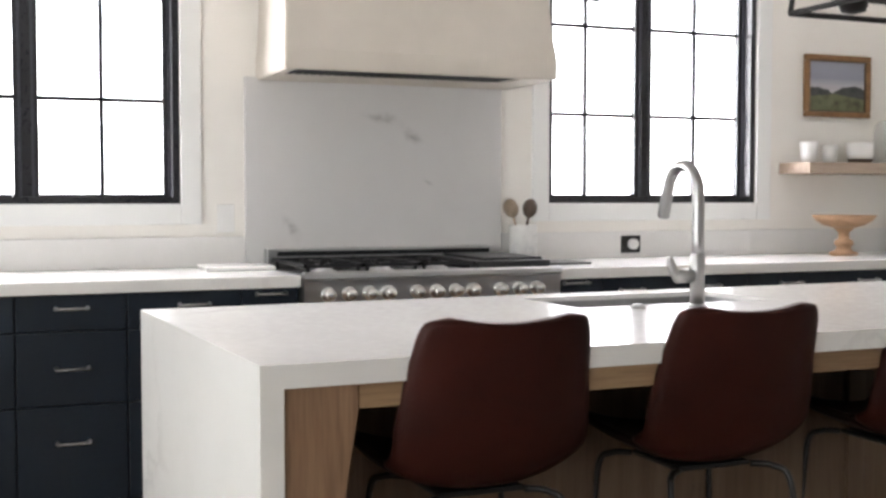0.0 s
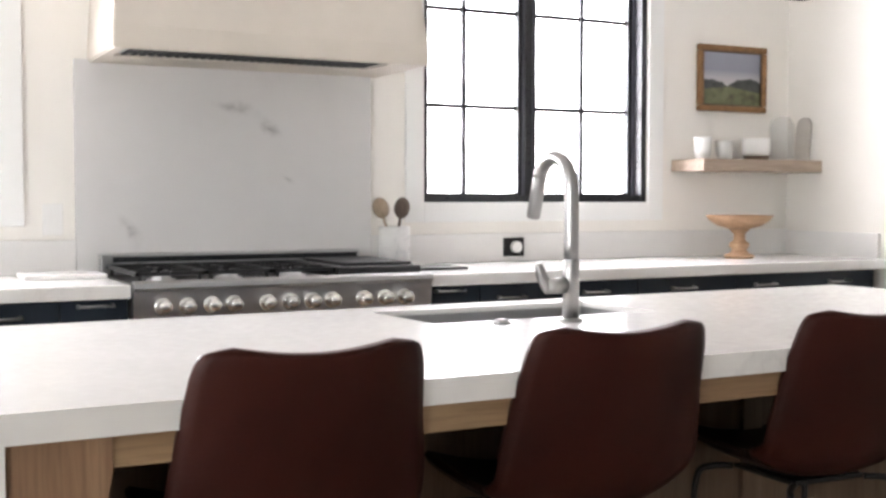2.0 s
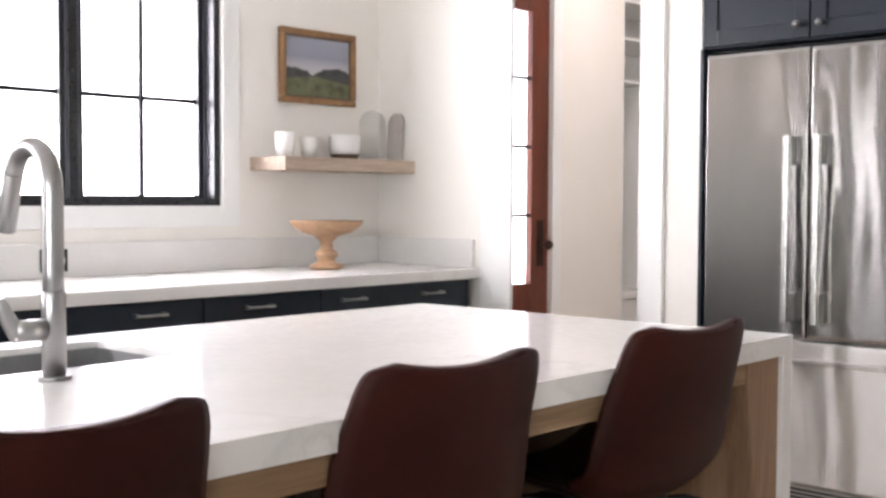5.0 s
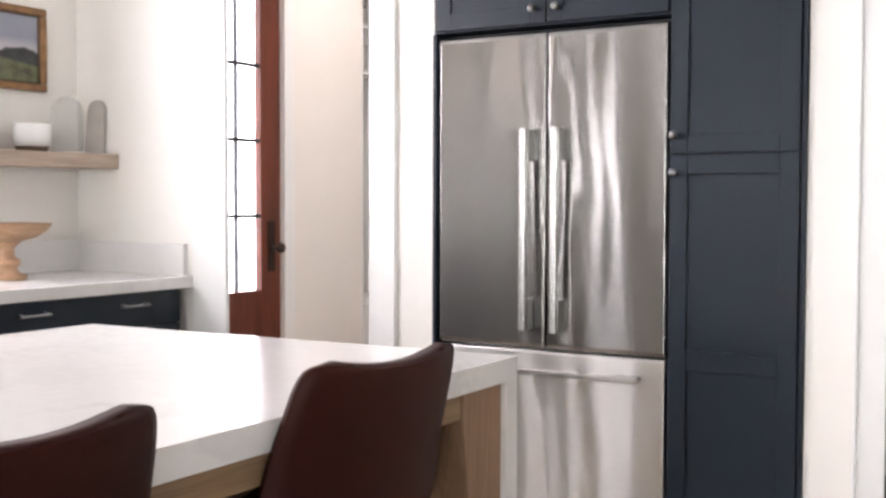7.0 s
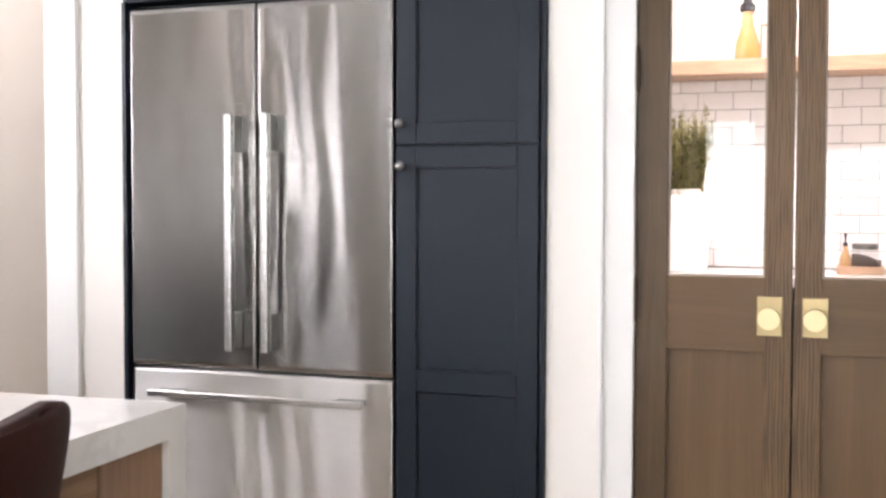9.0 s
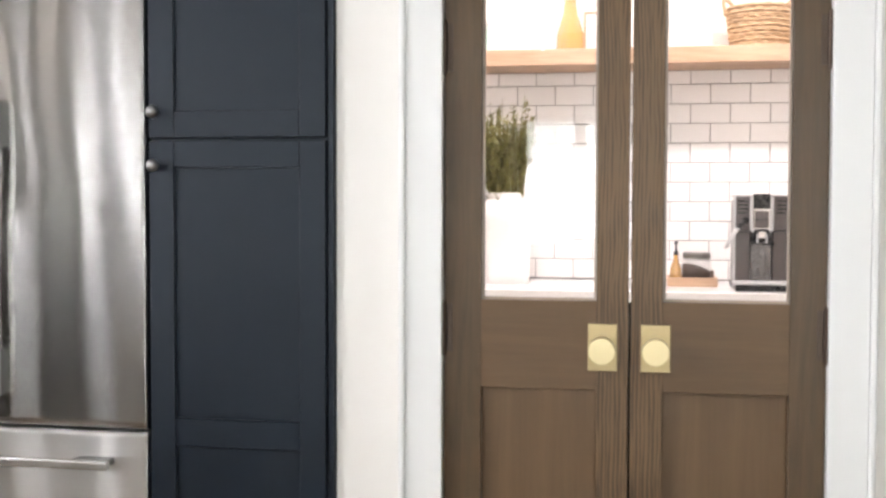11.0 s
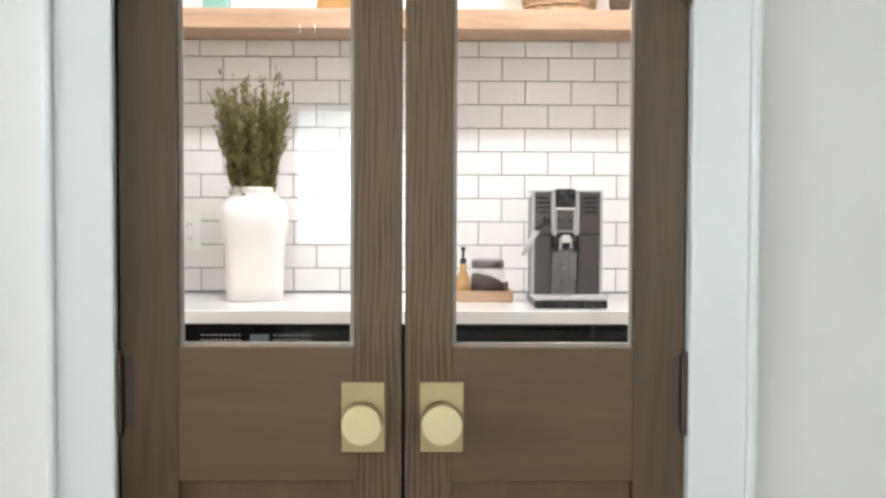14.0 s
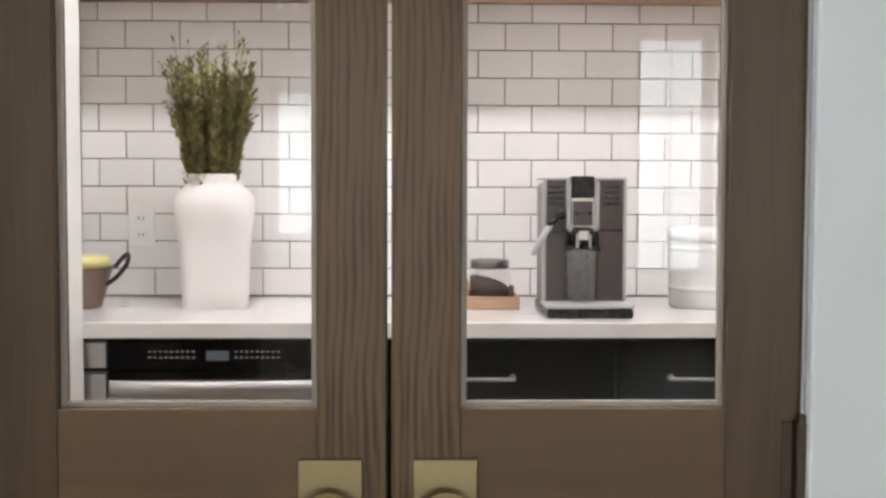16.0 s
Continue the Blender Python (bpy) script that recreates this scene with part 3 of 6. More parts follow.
def black_window(name, label, axis, at, out, u0, u1, z0, z1, columns, rows, shift=0.0, nudge=0.0):
    """A black-framed casement pair: outer frame, mullion, sashes, glazing bars and one pane a sash."""
    def bx(a, b, d0, d1, c, d, bevel=0.002):
        p, q = sorted((at + out * d0, at + out * d1))
        return slab(a, b, p, q, c, d, bevel, 1) if axis == "y" else slab(p, q, a, b, c, d, bevel, 1)

    base = ((u0 + u1) / 2, at + out * 0.06, z0) if axis == "y" else (at + out * 0.06, (u0 + u1) / 2, z0)
    ob = thing(name, base, label, "window", kind="structure")
    f, mid = 0.030, (u0 + u1) / 2 + shift
    for a, b, c, d in [(u0, u0 + f, z0, z1), (u1 - f, u1, z0, z1), (u0 + f, u1 - f, z0, z0 + f), (u0 + f, u1 - f, z1 - f, z1)]:
        part("window_frame", bx(a, b, 0.0, 0.125, c, d), FRAMEBLACK, ob)
    part("mullion", bx(mid - 0.020, mid + 0.020, 0.055, 0.12, z0 + f, z1 - f), FRAMEBLACK, ob)
    for s0, s1 in ((u0 + f, mid - 0.020), (mid + 0.020, u1 - f)):
        e = 0.030
        sash = part("sash", bx(s0, s0 + e, 0.07, 0.112, z0 + f, z1 - f), FRAMEBLACK, ob)
        for a, b, c, d in [(s1 - e, s1, z0 + f, z1 - f), (s0 + e, s1 - e, z0 + f, z0 + f + 0.012), (s0 + e, s1 - e, z1 - f - 0.03, z1 - f)]:
            part("sash_rail", bx(a, b, 0.07, 0.112, c, d), FRAMEBLACK, sash)
        for k in range(1, columns):
            x = s0 + e + (s1 - s0 - 2 * e) * k / columns + (nudge if s0 < mid else 0.0)
            part("glazing_bar", bx(x - 0.010, x + 0.010, 0.082, 0.106, z0 + f + 0.012, z1 - f - 0.03, 0), FRAMEBLACK, sash)
        for k in range(1, rows):
            z = z0 + (z1 - z0) * k / rows
            part("glazing_bar", bx(s0 + e, s1 - e, 0.086, 0.102, z - 0.010, z + 0.010, 0), FRAMEBLACK, sash)
        pane = part("pane", bx(s0 + e - 0.004, s1 - e + 0.004, 0.093, 0.097, z0 + f, z1 - f, 0), PANE, sash)
        pane.visible_shadow = False
    # added stripes imitate the lit edges between frame and sash
    for a in (u0 + f - 0.001, mid - 0.030, mid + 0.020, u1 - f - 0.009):
        part("weather_strip", bx(a, a + 0.010, 0.058, 0.070, z0 + f, z1 - f, 0.001), REVEALGREY, ob, "grey stripe for a lit reveal")
    part("latch", bx(u0 + 0.16, u0 + 0.24, 0.05, 0.075, z0 + 0.03, z0 + 0.042, 0.003), FRAMEBLACK, ob)
    part("latch", bx(u1 - 0.24, u1 - 0.16, 0.05, 0.075, z0 + 0.03, z0 + 0.042, 0.003), FRAMEBLACK, ob)
    return ob


black_window("window_1", "black framed casement window with glazing bars", "y", NY + 0.004, 1, *WIN_L, 2, 3)
black_window("window_2", "black framed casement window above the counter", "y", NY + 0.004, 1, *WIN_R, 2, 3, -0.028, -0.042)
for k, w in enumerate(WEST):
    black_window("window_%d" % (k + 3), "black framed window across the room", "x", WX - 0.004, -1, *w, 2, 3)
black_window("window_7", "small black framed high window", "x", WX - 0.004, -1, *HIGH, 1, 1)
# made-up windows round the south fill lamps, never in view
for k, w in enumerate(SOUTH):
    black_window("window_%d" % (k + 5), "added tall black framed window, out of view", "y", SY - 0.004, -1, *w, 2, 4)

# glazed red-brown entry door in the passage
def entry_door():
    x0, x1, z1, y = 5.065, 5.970, 2.42, NY + 0.012
    ob = thing("door_1", ((x0 + x1) / 2, y + 0.02, 0.01), "red-brown wooden entry door with tall glass panes", "door", kind="structure")
    g0, g1, gz0, gz1 = 5.21, 5.823, 0.748, 2.254
    for a, b, c, d in [(x0, g0, 0.012, z1), (g1, x1, 0.012, z1), (g0, g1, 0.012, gz0), (g0, g1, gz1, z1)]:
        part("stile" if c == 0.012 and d == z1 else "rail", slab(a, b, y, y + 0.045, c, d, 0.002), MAHOGANY, ob)
    for z in (1.126, 1.508, 1.887):
        part("glazing_bar", slab(g0, g1, y + 0.008, y + 0.034, z - 0.009, z + 0.009, 0), FRAMEBLACK, ob)
    for x in (5.37, 5.655):
        part("glazing_bar", slab(x - 0.006, x + 0.006, y + 0.009, y + 0.033, gz0, gz1, 0), FRAMEBLACK, ob)
    p = part("pane", slab(g0 - 0.004, g1 + 0.004, y + 0.019, y + 0.023, gz0 - 0.004, gz1 + 0.004, 0), PANE, ob)
    p.visible_shadow = False
    plate = part("lock_plate", slab(5.868, 5.925, y - 0.006, y, 0.84, 1.10, 0.002), BRONZE, ob, "dark bronze lock plate")
    bm = bmesh.new()
    rod(bm, (5.905, y - 0.006, 0.962), (5.905, y - 0.045, 0.962), 0.010)
    bmesh.ops.create_uvsphere(bm, u_segments=18, v_segments=12, radius=0.027, matrix=Matrix.Translation((5.905, y - 0.058, 0.962)))
    part("knob", bm, BRONZE, plate, "dark bronze round knob", True)


entry_door()

# built-in lockers in the passage
def lockers():
    x0, x1, y0, y1 = 6.67, 7.60, NY, NY + 0.42
    ob = thing("mudroom_locker", (7.1, NY + 0.2, 0), "white built-in locker with bench and shelves", "locker")
    part("back_panel", slab(x0, x1, y1, y1 + 0.02, 0, 2.44, 0), TRIM, ob)
    for x in (x0, x1 - 0.02):
        part("side_panel", slab(x, x + 0.02, y0, y1, 0, 2.44, 0.002), TRIM, ob)
    part("top_panel", slab(x0, x1, y0, y1 + 0.02, 2.42, 2.44, 0), TRIM, ob)
    part("divider", slab(6.93, 6.95, y0 + 0.02, y1, 0.66, 1.95, 0.002), TRIM, ob)
    for z in (1.95, 2.21):
        part("shelf", slab(x0 + 0.02, x1 - 0.02, y0, y1, z - 0.02, z, 0.002), TRIM, ob)
    part("bench", slab(x0 + 0.02, x1 - 0.02, y0 - 0.03, y1, 0.61, 0.65, 0.004), TRIM, ob, "white bench top")
    part("drawer_front", slab(x0 + 0.03, x1 - 0.03, y0 + 0.002, y0 + 0.02, 0.12, 0.60, 0.003), TRIM, ob)
    for x in (6.80, 6.88, 7.05, 7.2):
        bm = bmesh.new()
        tube(bm, smooth_path([(x, y1, 1.78), (x, y1 - 0.05, 1.77), (x, y1 - 0.07, 1.80)], 4), 0.006, 8)
        part("hook", bm, BRONZE, ob, "", True)


lockers()


def ceiling_lamp(at, w, d, label):
    ob = thing("ceiling_light", (at[0], at[1], CZ), label, "ceiling light")
    part("frame", slab(at[0] - w / 2 - 0.02, at[0] + w / 2 + 0.02, at[1] - d / 2 - 0.02, at[1] + d / 2 + 0.02, CZ - 0.03, CZ, 0.004), TRIM, ob)
    part("diffuser", slab(at[0] - w / 2, at[0] + w / 2, at[1] - d / 2, at[1] + d / 2, CZ - 0.042, CZ - 0.03, 0.003), LAMPGLOW, ob)


for y in (1.35, 2.25):
    ceiling_lamp((6.24, y), 0.17, 0.17, "small square ceiling light in the pantry")
# made-up fitting to go with the passage fill
ceiling_lamp((6.3, 4.86), 0.4, 0.4, "added flat ceiling light in the passage, out of view")

# ---- range wall: cabinets, counters, range, hood ----
CF, CB, CT = 4.832, NY, 0.914  # cabinet fronts, back, counter top


def bar_pull(parent, x, z, y, length=0.115, axis="x"):
    """A slim bar pull on two posts, with flared ends."""
    bm = bmesh.new()
    h = length / 2
    a, b = ((x - h, y - 0.028, z), (x + h, y - 0.028, z)) if axis == "x" else ((y - 0.028, x - h, z), (y - 0.028, x + h, z))
    rod(bm, a, b, 0.0048, 10)
    for s in (-1, 1):
        q = (x + s * h * 0.95, y, z) if axis == "x" else (y, x + s * h * 0.95, z)
        r = (x + s * h * 0.95, y - 0.03, z) if axis == "x" else (y - 0.03, x + s * h * 0.95, z)
        rod(bm, q, r, 0.0085, 10, 0.0055)
    return part("handle", bm, NICKEL, parent, "brushed nickel bar pull", True)


def base_cabinet(x0, x1, fronts, label):
    """A base cabinet with slab drawer fronts; fronts: (z0, z1, pull places)."""
    ob = thing("base_cabinet", ((x0 + x1) / 2, 5.15, 0), label, "cabinet", "base cabinets along the range wall")
    part("body", slab(x0, x1, CF + 0.021, CB - 0.002, 0.10, 0.868, 0), NAVY, ob)
    part("toe_kick", slab(x0, x1, CF + 0.075, CF + 0.095, 0.0, 0.10, 0), GAPSHADE, ob)
    for z0, z1, pulls in fronts:
        d = part("drawer_front", slab(x0 + 0.003, x1 - 0.003, CF, CF + 0.02, z0 + 0.003, z1 - 0.003, 0.002), NAVY, ob)
        for x, z in pulls:
            bar_pull(d, x, z, CF)


def stack(x0, x1):
    xm = (x0 + x1) / 2
    return [(0.733, 0.866, [(xm, 0.815)]), (0.465, 0.733, [(xm, 0.598)]), (0.11, 0.465, [(xm, 0.33)])]


base_cabinet(-1.25, -0.38, [(0.733, 0.866, [(-0.6, 0.815), (-1.0, 0.815)]), (0.11, 0.733, [(-0.6, 0.66)])], "dark navy base cabinet with slab drawer fronts")
base_cabinet(-0.38, 0.07, stack(-0.38, 0.07), "dark navy base cabinet with three drawers")
base_cabinet(0.07, 0.455, stack(0.07, 0.455), "dark navy base cabinet with three drawers")
base_cabinet(0.455, 0.875, stack(0.50, 0.90), "dark navy base cabinet with three drawers")
base_cabinet(0.875, 1.100, [(0.733, 0.866, [(0.990, 0.845)]), (0.11, 0.733, [(0.990, 0.69)])], "narrow dark navy pull-out cabinet beside the range")
base_cabinet(2.222, 2.45, [(0.733, 0.866, [(2.315, 0.848)]), (0.11, 0.733, [(2.33, 0.69)])], "narrow dark navy pull-out cabinet beside the range")
base_cabinet(2.45, 3.21, [(0.733, 0.866, [(2.59, 0.812), (2.992, 0.818)]), (0.11, 0.733, [(2.83, 0.66)])], "wide dark navy base cabinet with two pulls")
base_cabinet(3.21, 3.748, [(0.733, 0.866, [(3.45, 0.818)]), (0.11, 0.733, [(3.48, 0.66)])], "dark navy base cabinet with slab drawer front")
base_cabinet(3.748, 4.60, [(0.733, 0.866, [(3.91, 0.818), (4.36, 0.818)]), (0.11, 0.733, [(4.17, 0.66)])], "wide dark navy base cabinet at the wall end")


def counter(x0, x1, label):
    ob = thing("countertop", ((x0 + x1) / 2, 5.14, 0.868), label, "countertop")
    part("slab", slab(x0, x1, 4.800, CB - 0.002, 0.868, CT, 0.003), QUARTZ, ob)
    return ob


c = counter(-1.25, 1.100, "white quartz counter on dark cabinets")
part("upstand", slab(-1.25, 1.028, CB - 0.022, CB - 0.002, CT, 1.043, 0.002), SPLASHLOW, c, "pale grey veined stone upstand")
c = counter(2.222, 4.648, "white quartz counter below the window")
part("upstand", slab(2.256, 4.648, CB - 0.022, CB - 0.002, CT, 1.043, 0.002), SPLASHLOW, c, "pale grey veined stone upstand")
part("side_upstand", slab(4.626, 4.648, 4.84, CB - 0.022, CT, 1.036, 0.002), SPLASHLOW, c, "pale grey veined stone upstand")
ob = thing("backsplash_slab", (1.64, CB - 0.012, CT), "pale grey veined stone slab behind the range", "backsplash")
part("slab", slab(1.030, 2.254, CB - 0.024, CB - 0.002, 0.90, 1.733, 0.002), SPLASH, ob)


def kitchen_range():
    x0, x1, y0 = 1.106, 2.214, 4.790
    ob = thing("range_cooker", (1.66, 5.1, 0), "wide stainless steel gas range with eleven knobs", "range cooker")
    part("body", slab(x0, x1, y0 + 0.03, 5.40, 0.10, 0.905, 0.003), STEEL_RANGE, ob)
    part("kick_plate", slab(x0 + 0.02, x1 - 0.02, y0 + 0.08, y0 + 0.10, 0.0, 0.10, 0.002), STEEL_RANGE, ob)
    # sloped control panel with a bullnose
    prof = [(y0 + 0.03, 0.905), (y0 + 0.010, 0.925), (y0 - 0.012, 0.927), (y0 - 0.024, 0.918), (y0 - 0.026, 0.902), (y0 - 0.012, 0.892), (y0 - 0.004, 0.785), (y0 + 0.03, 0.780)]
    bm = bmesh.new()
    rows = [[bm.verts.new((x, y, z)) for y, z in prof] for x in (x0, x1)]
    k = len(prof)
    for i in range(k):
        bm.faces.new((rows[0][i], rows[0][(i + 1) % k], rows[1][(i + 1) % k], rows[1][i]))
    bm.faces.new(rows[0])
    bm.faces.new(list(reversed(rows[1])))
    bmesh.ops.recalc_face_normals(bm, faces=list(bm.faces))
    part("control_panel", bm, STEEL_RANGE, ob)
    for x in (1.203, 1.287, 1.371, 1.449, 1.570, 1.654, 1.737, 1.813, 1.937, 2.023, 2.101):
        facing = Matrix.Translation((x, y0 - 0.004, 0.838)) @ Matrix.Rotation(math.pi / 2, 4, "X")
        bm = lathe([(0.032, 0.0), (0.032, 0.003), (0.030, 0.007), (0.026, 0.010), (0.022, 0.011)], (0, 0, 0), 24)
        bm.transform(facing)
        knob = part("knob", bm, STEEL_BAR, ob, "polished steel knob", True)
        bm = lathe([(0.0175, 0.0105), (0.0165, 0.020), (0.0175, 0.034), (0.0225, 0.042), (0.0225, 0.047), (0.019, 0.052), (0.012, 0.0545), (0.004, 0.0555)], (0, 0, 0), 24)
        bm.transform(facing)
        part("grip", bm, STEEL_BAR, knob, "", True)
    for a, b in ((x0 + 0.012, 1.70), (1.712, x1 - 0.012)):
        d = part("oven_door", slab(a, b, y0 + 0.004, y0 + 0.03, 0.17, 0.765, 0.004), STEEL_RANGE, ob)
        part("oven_window", slab(a + 0.1, b - 0.1, y0 + 0.001, y0 + 0.005, 0.32, 0.60, 0.001), BLACKGLOSS, d, "dark oven glass")
        bm = bmesh.new()
        rod(bm, (a + 0.03, y0 - 0.045, 0.70), (b - 0.03, y0 - 0.045, 0.70), 0.012)
        for x in (a + 0.06, b - 0.06):
            rod(bm, (x, y0 + 0.004, 0.70), (x, y0 - 0.045, 0.70), 0.009)
        part("oven_handle", bm, STEEL_BAR, d, "", True)
    part("cooktop", slab(x0 + 0.008, x1 - 0.008, y0 + 0.03, 5.36, 0.900, 0.912, 0.002), BLACKMETAL, ob, "black cooktop pan")
    back = part("back_guard", slab(x0, x1 - 0.045, 5.37, 5.43, 0.90, 0.990, 0.004), STEEL_RANGE, ob)
    # no opening: a dark sheet on the guard gives the slot's shade
    part("vent_slot", slab(x0 + 0.045, x1 - 0.06, 5.366, 5.372, 0.958, 0.978, 0), GAPSHADE, back, "dark sheet for the vent slot's shade")
    # cast-iron grates on the left two thirds
    for g in range(3):
        a, b = x0 + 0.018 + g * 0.243, x0 + 0.018 + g * 0.243 + 0.236
        bm = bmesh.new()
        for x in (a, b - 0.012):
            box(bm, x, x + 0.012, y0 + 0.045, 5.35, 0.938, 0.952)
        for y in (y0 + 0.045, y0 + 0.31, 5.338):
            box(bm, a, b, y, y + 0.012, 0.938, 0.952)
        for y in (y0 + 0.18, y0 + 0.44):
            box(bm, a, a + 0.08, y, y + 0.011, 0.941, 0.954)
            box(bm, b - 0.08, b, y, y + 0.011, 0.941, 0.954)
            box(bm, (a + b) / 2 - 0.006, (a + b) / 2 + 0.005, y - 0.11, y - 0.04, 0.941, 0.954)
            box(bm, (a + b) / 2 - 0.006, (a + b) / 2 + 0.005, y + 0.05, y + 0.12, 0.941, 0.954)
        for x in (a + 0.01, b - 0.022):
            for y in (y0 + 0.05, 5.33):
                box(bm, x, x + 0.012, y, y + 0.012, 0.911, 0.939)
        part("grate", bm, BLACKIRON, ob, "black cast-iron grate")
        for y in (y0 + 0.18, y0 + 0.44):
            part("burner", lathe([(0.050, 0.0), (0.050, 0.010), (0.034, 0.012), (0.034, 0.022), (0.028, 0.026)], ((a + b) / 2, y, 0.911), 24), STEEL_RANGE, ob, "steel burner ring with cap", True)
    part("griddle", slab(x0 + 0.752, x1 - 0.018, y0 + 0.045, 5.35, 0.911, 0.950, 0.006), BLACKIRON, ob, "dark cast-iron griddle plate")
    part("griddle_cover", slab(x0 + 0.80, x1 - 0.03, y0 + 0.10, 5.33, 0.950, 0.962, 0.004), BLACKIRON, ob)


kitchen_range()


def range_hood():
    ob = thing("range_hood", (1.68, NY, 1.72), "cream plaster range hood flaring out at its foot", "range hood")
    levels = [(1.720, 0.0, 0.0), (1.80, 0.0, 0.0), (1.86, 0.006, 0.012), (1.94, 0.012, 0.030), (2.10, 0.018, 0.060), (2.40, 0.03, 0.12), (CZ, 0.05, 0.16)]
    x0, x1, y0, t = 1.082, 2.288, 4.950, 0.03
    bm = bmesh.new()
    outer = [[bm.verts.new(v) for v in ((x0 + i, CB - 0.003, z), (x0 + i, y0 + j, z), (x1 - i, y0 + j, z), (x1 - i, CB - 0.003, z))] for z, i, j in levels]
    for a, b in zip(outer, outer[1:]):
        for k in range(4):
            bm.faces.new((a[k], a[(k + 1) % 4], b[(k + 1) % 4], b[k]))
    bm.faces.new(outer[-1])
    ring = [bm.verts.new(v) for v in ((x0 + 0.05, y0 + 0.235, 1.72), (x0 + 0.05, y0 + t, 1.72), (x1 - 0.16, y0 + t, 1.72), (x1 - 0.16, y0 + 0.235, 1.72))]
    deep = [bm.verts.new((v.co.x, v.co.y, 1.745)) for v in ring]
    for k in range(4):
        bm.faces.new((outer[0][k], ring[k], ring[(k + 1) % 4], outer[0][(k + 1) % 4]))
        bm.faces.new((ring[k], deep[k], deep[(k + 1) % 4], ring[(k + 1) % 4]))
    bm.faces.new(deep)
    bmesh.ops.recalc_face_normals(bm, faces=list(bm.faces))
    sharp = [e for e in bm.edges if e.calc_face_angle(0) > 0.8]
    bmesh.ops.bevel(bm, geom=sharp, offset=0.006, segments=2, affect="EDGES", clamp_overlap=True)
    part("shell", bm, PLASTER, ob)
    ins = part("filter_insert", slab(x0 + 0.055, x1 - 0.165, y0 + 0.036, y0 + 0.229, 1.728, 1.742, 0.002), STEEL_RANGE, ob, "steel filter insert")
    x = x0 + 0.07
    while x < x1 - 0.18:
        part("baffle", slab(x, x + 0.020, y0 + 0.045, y0 + 0.222, 1.722, 1.729, 0), GAPSHADE, ins)
        x += 0.032


range_hood()

# ---- island ----
def island():
    x0, x1, y0, y1, top, t = 0.434, 3.392, 2.640, 3.800, 0.903, 0.046
    ob = thing("kitchen_island", ((x0 + x1) / 2, (y0 + y1) / 2, 0), "long island with white waterfall stone and pale oak frame", "kitchen island")
    sx0, sx1, sy0, sy1 = 1.562, 2.236, 3.362, 3.688
    def prism(bm, profile, c, d):
        """A profile of (x, z) carried from y = c to y = d."""
        near = [bm.verts.new((x, c, z)) for x, z in profile]
        far = [bm.verts.new((x, d, z)) for x, z in profile]
        k = len(profile)
        for i in range(k):
            bm.faces.new((near[i], near[(i + 1) % k], far[(i + 1) % k], far[i]))
        bm.faces.new(near)
        bm.faces.new(list(reversed(far)))
        bmesh.ops.recalc_face_normals(bm, faces=list(bm.faces))

    # the top and its two ends meet in mitres
    bm = bmesh.new()
    def corners(a, b, c, d, z):
        return [bm.verts.new((x, y, z)) for x, y in ((a, c), (b, c), (b, d), (a, d))]

    upper, upper_hole = corners(x0, x1, y0, y1, top), corners(sx0, sx1, sy0, sy1, top)
    lower, lower_hole = corners(x0 + t, x1 - t, y0, y1, top - t), corners(sx0, sx1, sy0, sy1, top - t)
    for a, b in ((upper, upper_hole), (lower, lower_hole), (upper, lower), (upper_hole, lower_hole)):
        for k in range(4):
            bm.faces.new((a[k], a[(k + 1) % 4], b[(k + 1) % 4], b[k]))
    bmesh.ops.recalc_face_normals(bm, faces=list(bm.faces))
    part("worktop", bm, QUARTZ, ob, "white stone top with a cut-out for the sink")
    for e, w in ((x0, x0 + t), (x1, x1 - t)):
        bm = bmesh.new()
        prism(bm, [(e, 0.0), (w, 0.0), (w, top - t), (e, top)], y0, y1)
        part("waterfall_end", bm, QUARTZ, ob, "white stone end panel down to the floor")
    a, b = x0 + t, x1 - t
    part("body", slab(a + 0.002, b - 0.002, y0 + 0.36, y1 - 0.02, 0.10, top - t - 0.002 - 0.24, 0), OAK_Z, ob)
    # panel and battens carry the overhang's shade in their colour
    part("body_front", slab(a + 0.002, b - 0.002, y0 + 0.34, y0 + 0.36, 0.0, top - t - 0.002, 0), OAK_SHADED, ob, "oak back panel, overhang shade in its colour")
    part("body_back", slab(a + 0.002, b - 0.002, y1 - 0.04, y1 - 0.02, 0.10, top - t - 0.002, 0), NAVY, ob)
    for k in range(1, 5):
        x = a + (b - a) * k / 5
        part("panel_batten", slab(x - 0.03, x + 0.03, y0 + 0.328, y0 + 0.34, 0.0, top - t - 0.002, 0.002), OAK_SHADED, ob)
    part("apron", slab(a + 0.14, b - 0.14, y0 + 0.016, y0 + 0.038, 0.806, top - t, 0.002), OAK_X, ob, "pale oak apron rail")
    # tapered oak legs at the ends
    for e, s in ((a, 1), (b, -1)):
        bm = bmesh.new()
        prof = [(e + s * 0.002, 0.0), (e + s * 0.085, 0.0), (e + s * 0.122, 0.62), (e + s * 0.152, 0.806), (e + s * 0.152, top - t), (e + s * 0.002, top - t)]
        front = [bm.verts.new((x, y0 + 0.010, z)) for x, z in prof]
        rear = [bm.verts.new((x, y0 + 0.34, z)) for x, z in prof]
        k = len(prof)
        for i in range(k):
            bm.faces.new((front[i], front[(i + 1) % k], rear[(i + 1) % k], rear[i]))
        bm.faces.new(front)
        bm.faces.new(list(reversed(rear)))
        bmesh.ops.recalc_face_normals(bm, faces=list(bm.faces))
        soften(bm, 0.002, 1)
